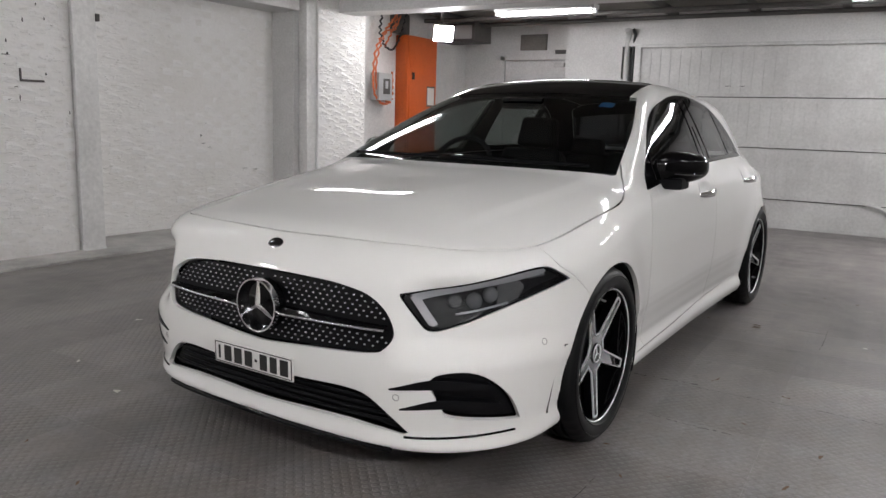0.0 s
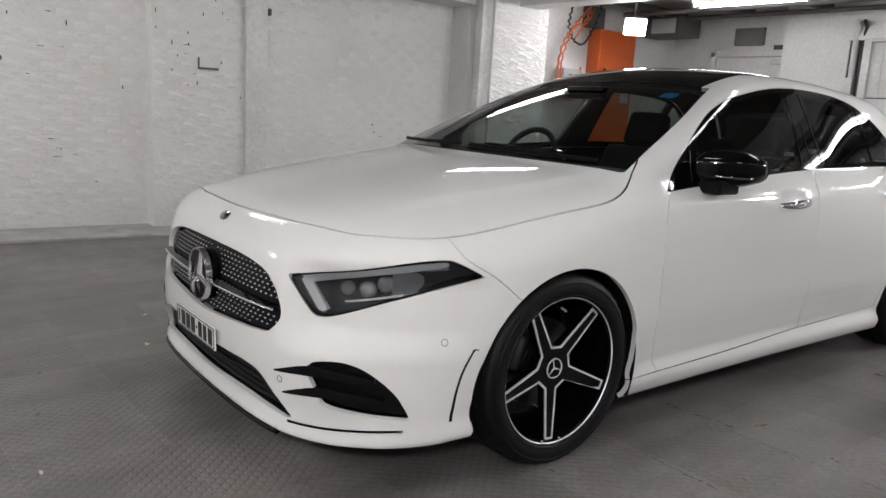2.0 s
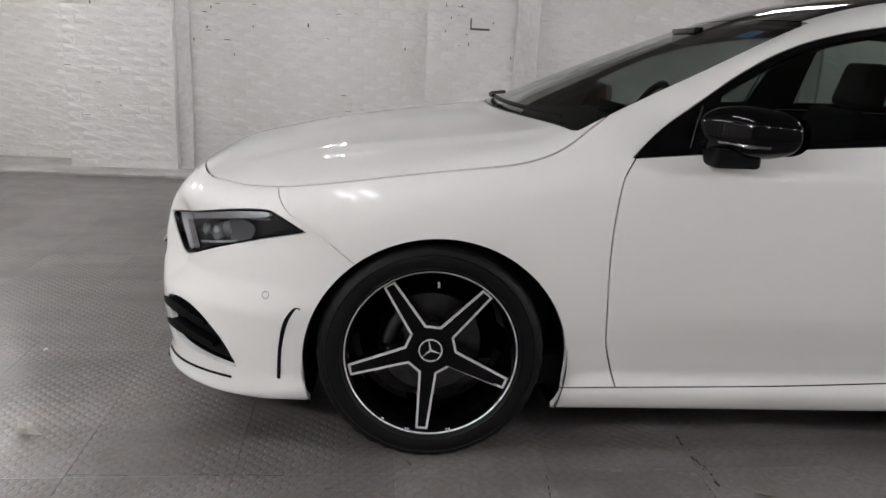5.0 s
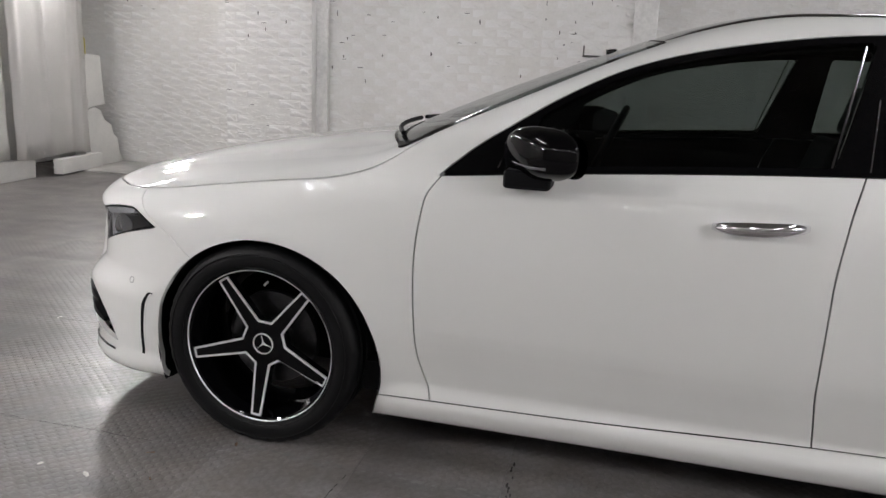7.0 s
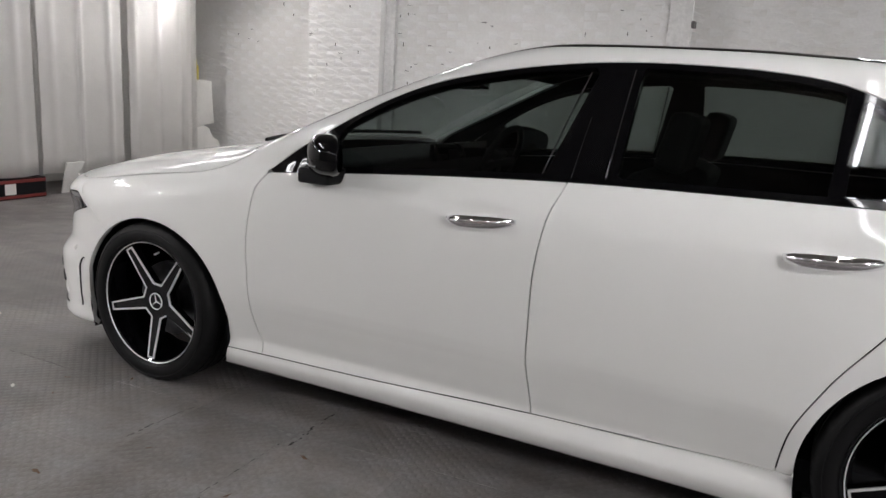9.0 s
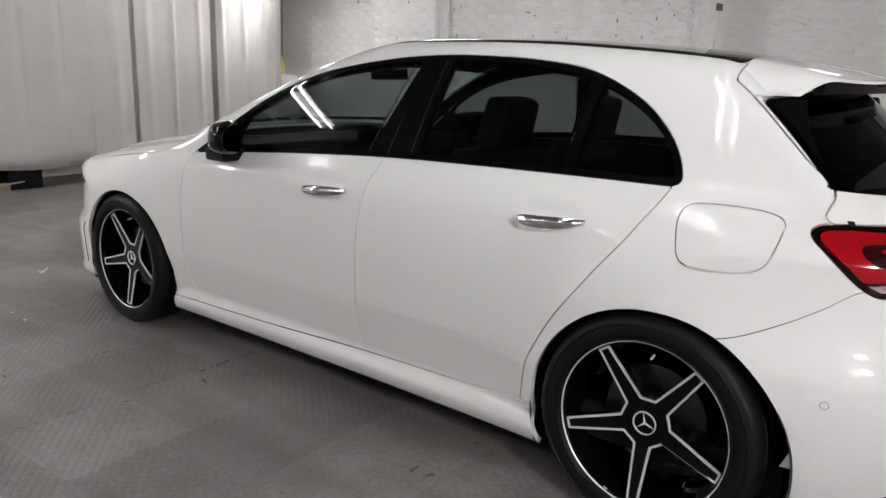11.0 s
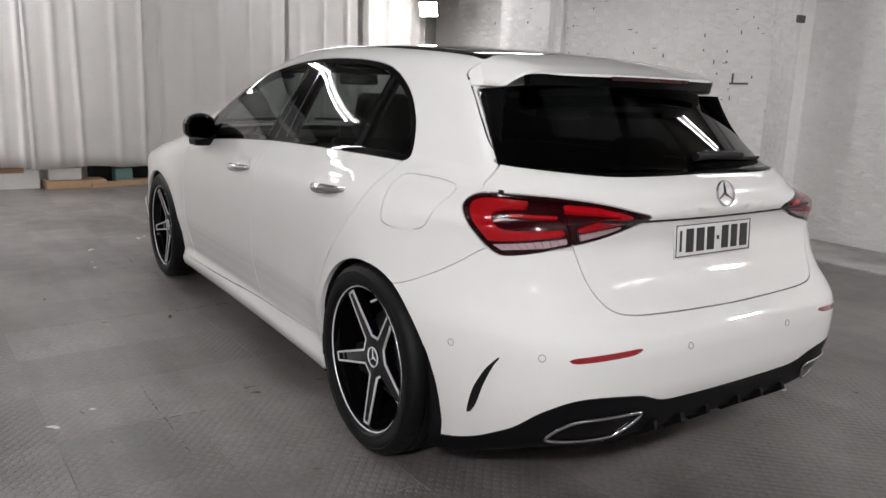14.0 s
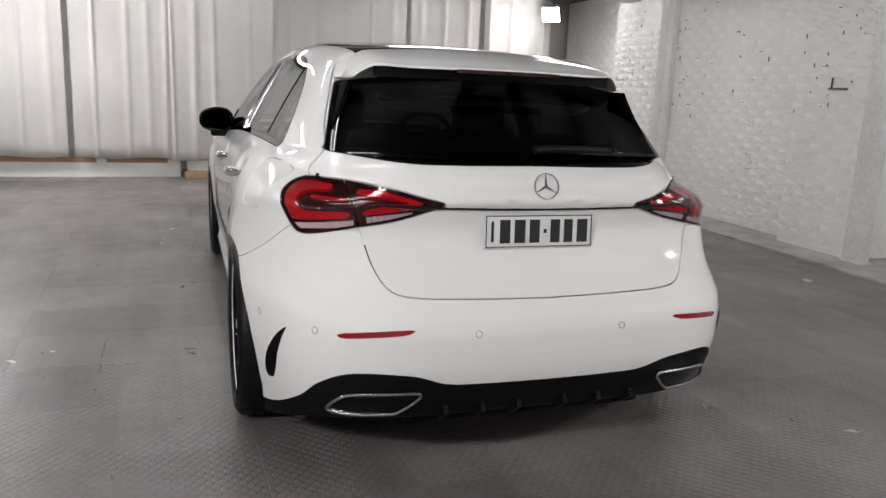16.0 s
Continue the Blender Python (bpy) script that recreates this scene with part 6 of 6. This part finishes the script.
for y, tilt, pts in ((-5.83, -1.5, UPPER_SHEET), (-5.79, -2.5, LOWER_SHEET)):
    bm = plate(pts, 0.022, lambda u, v, w: (u, w - 0.011, v))
    bmesh.ops.bevel(bm, geom=bm.edges[:], offset=0.004, segments=1, affect="EDGES")
    tagged(part("plaster_sheet", bm, FOAM, at=pose(0, y, -0.01, tilt)), "broken white plaster sheet leaning in the corner", "plaster sheet")
slab("plaster_block", "low white plaster block on the floor under the curtain", FOAM, pose(-3.95, -5.74, 0.016, 0, 0, 6), 0.72, 0.10, 0.15, "plaster block", 0.012)
slab("floor_board", "long white board standing under the curtain", FOAM, pose(-2.93, -5.80, 0.0, -4, 0, 2), 0.95, 0.02, 0.19, "board")
tagged(part("spray_bottle", smooth(turned([(0.001, 0.0), (0.035, 0.0), (0.035, 0.16), (0.014, 0.20), (0.014, 0.24), (0.001, 0.24)], 20)), material("yellow plastic", (0.5, 0.42, 0.10), 0.5), at=pose(-4.225, -5.835, 1.185, 0, -90, 0)), "yellow bottle standing on the leaning sheets", "bottle")


# ---- litter on the floor ----
def scrap(name, label, mat, x, y, size, seed, cat):
    rng = random.Random(seed)
    n = 7
    bm = bmesh.new()
    ring = []
    for k in range(n):
        a = 2 * math.pi * k / n
        r = size * rng.uniform(0.45, 1.0)
        ring.append(bm.verts.new((r * math.cos(a), r * (0.26 if name == "dry_leaf" else 0.45) * math.sin(a), rng.uniform(0.001, size * 0.28))))
    mid = bm.verts.new((0, 0, size * 0.12))
    for k in range(n):
        bm.faces.new((ring[k], ring[(k + 1) % n], mid))
    bmesh.ops.solidify(bm, geom=bm.faces[:], thickness=0.0015)
    bmesh.ops.recalc_face_normals(bm, faces=bm.faces)
    tagged(part(name, bm, mat, at=pose(x, y, 0.003, 0, 0, rng.uniform(0, 360))), label, cat)


PAPERS = [(0.655, -2.60, 0.085), (1.07, -2.33, 0.045), (1.156, -1.786, 0.025), (1.65, 0.55, 0.025), (-3.097, 0.209, 0.07), (-0.855, 1.832, 0.05), (-1.256, 2.185, 0.04), (1.143, -1.948, 0.018), (-1.514, -1.979, 0.02), (-1.027, -2.129, 0.035), (-1.895, -1.355, 0.03), (0.02, -2.79, 0.02), (1.80, 0.635, 0.03)]
for k, (x, y, r) in enumerate(PAPERS):
    scrap("paper_scrap", "small white paper scrap on the floor", PAPER, x, y, r, 40 + k, "litter")
LEAVES = [(1.065, -0.47, 0.045), (1.56, -1.12, 0.03), (0.872, -1.456, 0.02), (1.266, -0.951, 0.02), (1.373, -0.531, 0.025), (1.479, -1.459, 0.03), (1.078, 0.648, 0.04), (1.69, 0.555, 0.02), (1.653, 0.86, 0.016), (1.149, 1.402, 0.025), (1.36, 1.786, 0.03), (1.566, 1.695, 0.02), (-0.437, -2.705, 0.025), (-0.866, -2.615, 0.02), (0.79, 0.72, 0.025), (1.08, 0.711, 0.03), (-1.105, 2.03, 0.02), (0.994, -1.681, 0.02), (1.129, -1.595, 0.018), (-2.231, -1.384, 0.02)]
for k, (x, y, r) in enumerate(LEAVES):
    scrap("dry_leaf", "small dry brown leaf on the floor", LEAF, x, y, r, 90 + k, "leaf")


# ---- scuffs and dark joints on the floor ----
SCUFF = worn(material("pale scuff", (0.24, 0.235, 0.23), 0.6), 6, 0.6, 90, 0.2, 0.001)
GRIME = worn(material("black grime", (0.022, 0.020, 0.018), 0.7), 6, 0.7, 90, 0.2, 0.001)


def streak(name, label, mat, ends, width, fill, seed):
    """A broken, ragged line of thin flakes along the floor."""
    rng = random.Random(seed)
    a, b = (Vector((*e, 0)) for e in ends)
    way = (b - a).normalized()
    across = Vector((-way.y, way.x, 0))
    bm = bmesh.new()
    d, wander = 0.0, 0.0
    while d < (b - a).length:
        size = rng.uniform(0.008, 0.035)
        wander = 0.9 * wander + rng.uniform(-0.3, 0.3) * width
        if rng.random() < fill:
            c = a + way * d + across * (wander + rng.uniform(-0.4, 0.4) * width) + Vector((0, 0, 0.0012))
            w = width * rng.uniform(0.15, 0.5)
            ring = [bm.verts.new(c + way * (size * 0.6 * math.cos(q) * rng.uniform(0.6, 1.1)) + across * (w * math.sin(q) * rng.uniform(0.5, 1.1))) for q in np.linspace(0, 2 * math.pi, 8)[:-1]]
            bm.faces.new(ring)
        d += size * 0.8
    bmesh.ops.recalc_face_normals(bm, faces=bm.faces)
    tagged(part(name, bm, mat), label, "floor mark", kind="stuff")


streak("scuff_mark", "pale scuffed line worn into the floor", SCUFF, ((0.85, -1.50), (1.01, 0.20)), 0.028, 0.55, 1)
streak("scuff_mark", "pale scuffed line worn into the floor", SCUFF, ((1.01, 0.20), (1.06, 0.75)), 0.020, 0.25, 2)
for k, (a, b, w) in enumerate((((1.02, -0.57), (0.70, -0.585), 0.016), ((1.42, -0.60), (1.78, -0.63), 0.006), ((1.31, 0.765), (1.70, 0.745), 0.006), ((1.44, 0.36), (1.45, 1.05), 0.006), ((0.95, -1.07), (1.24, -1.085), 0.008), ((0.90, -2.4), (0.92, -1.7), 0.005), ((1.0, -0.61), (1.4, -0.615), 0.005))):
    streak("floor_joint", "dark dirt-filled joint between floor tiles", GRIME, (a, b), w, 0.7, 20 + k)


# ---- bricks of the painted walls ----
def brick_mesh(seed):
    rng = random.Random(seed)
    w, h = 0.112, 0.0355
    back = [(0.0, s * w, t * h) for s, t in ((-1, -1), (1, -1), (1, 1), (-1, 1))]
    mid = [(0.0018 + rng.uniform(0, 0.0010), s * (w - 0.0025) + rng.uniform(-0.002, 0.002), t * (h - 0.0025) + rng.uniform(-0.0015, 0.0015)) for s, t in ((-1, -1), (1, -1), (1, 1), (-1, 1))]
    front = [(0.0028 + rng.uniform(0, 0.0014), s * (w - rng.uniform(0.006, 0.012)), t * (h - rng.uniform(0.005, 0.009))) for s, t in ((-1, -1), (1, -1), (1, 1), (-1, 1))]
    p = back + mid + front
    f = [(a + i, a + (i + 1) % 4, a + 4 + (i + 1) % 4, a + 4 + i) for a in (0, 4) for i in range(4)] + [(8, 9, 10, 11)]
    me = bpy.data.meshes.new("brick")
    me.from_pydata(p, [], f)
    me.polygons.foreach_set("use_smooth", [True] * len(f))
    me.materials.append(WALL)
    return me


BRICKS = [brick_mesh(k) for k in range(8)]


def brick_face(wall, x, y0, y1, singly, seed, rough):
    """Courses of bricks on a wall face that looks along +x."""
    picked = 0
    rng = random.Random(seed)
    rest_p, rest_f = [], []
    row, z = 0, 0.05
    while z < TOP - 0.04:
        y = y0 + 0.116 - (0.118 if row % 2 else 0)
        while y < y1 + 0.05:
            a, b = max(y - 0.112, y0 + 0.004), min(y + 0.112, y1 - 0.004)
            # thick paint has levelled some bricks with their joints
            sunk = math.sin(3.1 * y + 1.7 * seed) * math.sin(4.3 * z + seed) + rng.uniform(-0.6, 0.6) > 0.82
            if b - a > 0.05 and not sunk:
                s, c = (b - a) / 0.224, (a + b) / 2
                push = rng.uniform(-0.0032, 0.0014) * rough
                m = Matrix.Translation((x + push - 0.0012, c, z + rng.uniform(-0.003, 0.003))) @ pose(0, 0, 0, rng.uniform(-1.0, 1.0), rng.uniform(-1.2, 1.2) * rough, rng.uniform(-0.7, 0.7) * rough) @ Matrix.Diagonal((rough, s, rng.uniform(0.92, 1.06), 1))
                me = BRICKS[rng.randrange(8)]
                if singly and 0.1 < z < 2.3 and picked < 300:
                    picked += 1
                    ob = new("brick", me)
                    ob.parent, ob.matrix_basis = wall, m
                else:
                    k = len(rest_p)
                    rest_p += [tuple(m @ v.co) for v in me.vertices]
                    rest_f += [tuple(k + i for i in q.vertices) for q in me.polygons]
            y += 0.236 + rng.uniform(-0.004, 0.004)
        z += 0.083
        row += 1
    me = bpy.data.meshes.new("bricks")
    me.from_pydata(rest_p, [], rest_f)
    me.polygons.foreach_set("use_smooth", [True] * len(rest_f))
    me.materials.append(WALL)
    part("bricks", me, None, wall, "white painted brickwork", kind="stuff")


brick_face(pier_b, -4.03, -1.06, -0.28, True, 1, 0.7)
brick_face(pier_a, -4.03, -4.21, -3.27, True, 2, 1.6)
brick_face(bay_1, -4.20, -3.16, -1.06, True, 3, 1.0)
brick_face(wall_sw, -4.49, -6.0, -4.21, True, 4, 1.1)
brick_face(bay_2, -4.52, -0.26, 2.33, True, 5, 0.5)
brick_face(pier_c, -4.02, 2.53, 3.32, True, 6, 0.75)


def chips(wall, x, y0, y1, count, seed):
    """Dark fixing holes and knocked-off paint in a wall."""
    rng = random.Random(seed)
    nests = [(rng.uniform(y0 + 0.1, y1 - 0.1), rng.uniform(0.5, 2.3)) for _ in range(max(2, count // 4))]
    for _ in range(count):
        cy, cz = rng.choice(nests)
        y, z = min(y1 - 0.03, max(y0 + 0.03, cy + rng.gauss(0, 0.16))), min(2.4, max(0.3, cz + rng.gauss(0, 0.22)))
        tall = rng.random() < 0.5
        a, b = (rng.uniform(0.003, 0.007), rng.uniform(0.008, 0.026)) if tall else (rng.uniform(0.010, 0.045), rng.uniform(0.002, 0.004))
        n = 8
        pts = [(a * rng.uniform(0.6, 1.1) * math.cos(2 * math.pi * k / n), b * rng.uniform(0.6, 1.1) * math.sin(2 * math.pi * k / n)) for k in range(n)]
        part("chip", plate(pts, 0.0065, lambda u, v, w: (x + w + 0.001, y + u, z + v)), DARK_STEEL, wall)


chips(pier_b, -4.03, -1.06, -0.28, 20, 11)
chips(bay_1, -4.20, -3.16, -1.06, 40, 12)
chips(pier_a, -4.03, -4.21, -3.27, 14, 13)
chips(wall_sw, -4.49, -5.8, -4.21, 8, 14)
chips(bay_2, -4.52, 0.0, 2.1, 6, 15)

# ---- floor tiles ----
def tile_mesh(seed):
    rng = random.Random(seed)
    h = 0.2246
    low = [(s * h, t * h, -0.012) for s, t in ((-1, -1), (1, -1), (1, 1), (-1, 1))]
    top = [(s * h + rng.uniform(-0.0006, 0.0004), t * h + rng.uniform(-0.0006, 0.0004), 0.0) for s, t in ((-1, -1), (1, -1), (1, 1), (-1, 1))]
    p = low + top
    f = [(i, (i + 1) % 4, 4 + (i + 1) % 4, 4 + i) for i in range(4)] + [(4, 5, 6, 7)]
    me = bpy.data.meshes.new("floor_tile")
    me.from_pydata(p, [], f)
    me.materials.append(FLOOR)
    return me


TILES = [tile_mesh(k) for k in range(6)]
rng = random.Random(5)
spots = [(0.91 + 0.45 * i + 0.225, -1.05 + 0.45 * j + 0.225) for i in range(-11, 9) for j in range(-13, 17)]
spots = [(x, y) for x, y in spots if -3.95 < x < 4.8]
spots.sort(key=lambda s: math.hypot((s[0] - 0.6) * 1.1, (s[1] - 0.0) * 0.75))
far_p, far_f = [], []
for k, (x, y) in enumerate(spots):
    me = TILES[rng.randrange(6)]
    m = pose(x, y, rng.uniform(-0.0004, 0.0), rng.uniform(-0.03, 0.03), rng.uniform(-0.03, 0.03), 0)
    if k < 300:
        ob = new("floor_tile", me)
        ob.parent, ob.matrix_basis = floor, m
    else:
        i = len(far_p)
        far_p += [tuple(m @ v.co) for v in me.vertices]
        far_f += [tuple(i + q for q in g.vertices) for g in me.polygons]
me = bpy.data.meshes.new("floor_tiles")
me.from_pydata(far_p, [], far_f)
me.materials.append(FLOOR)
part("floor_tiles", me, None, floor, "studded floor tiles farther off", kind="stuff")
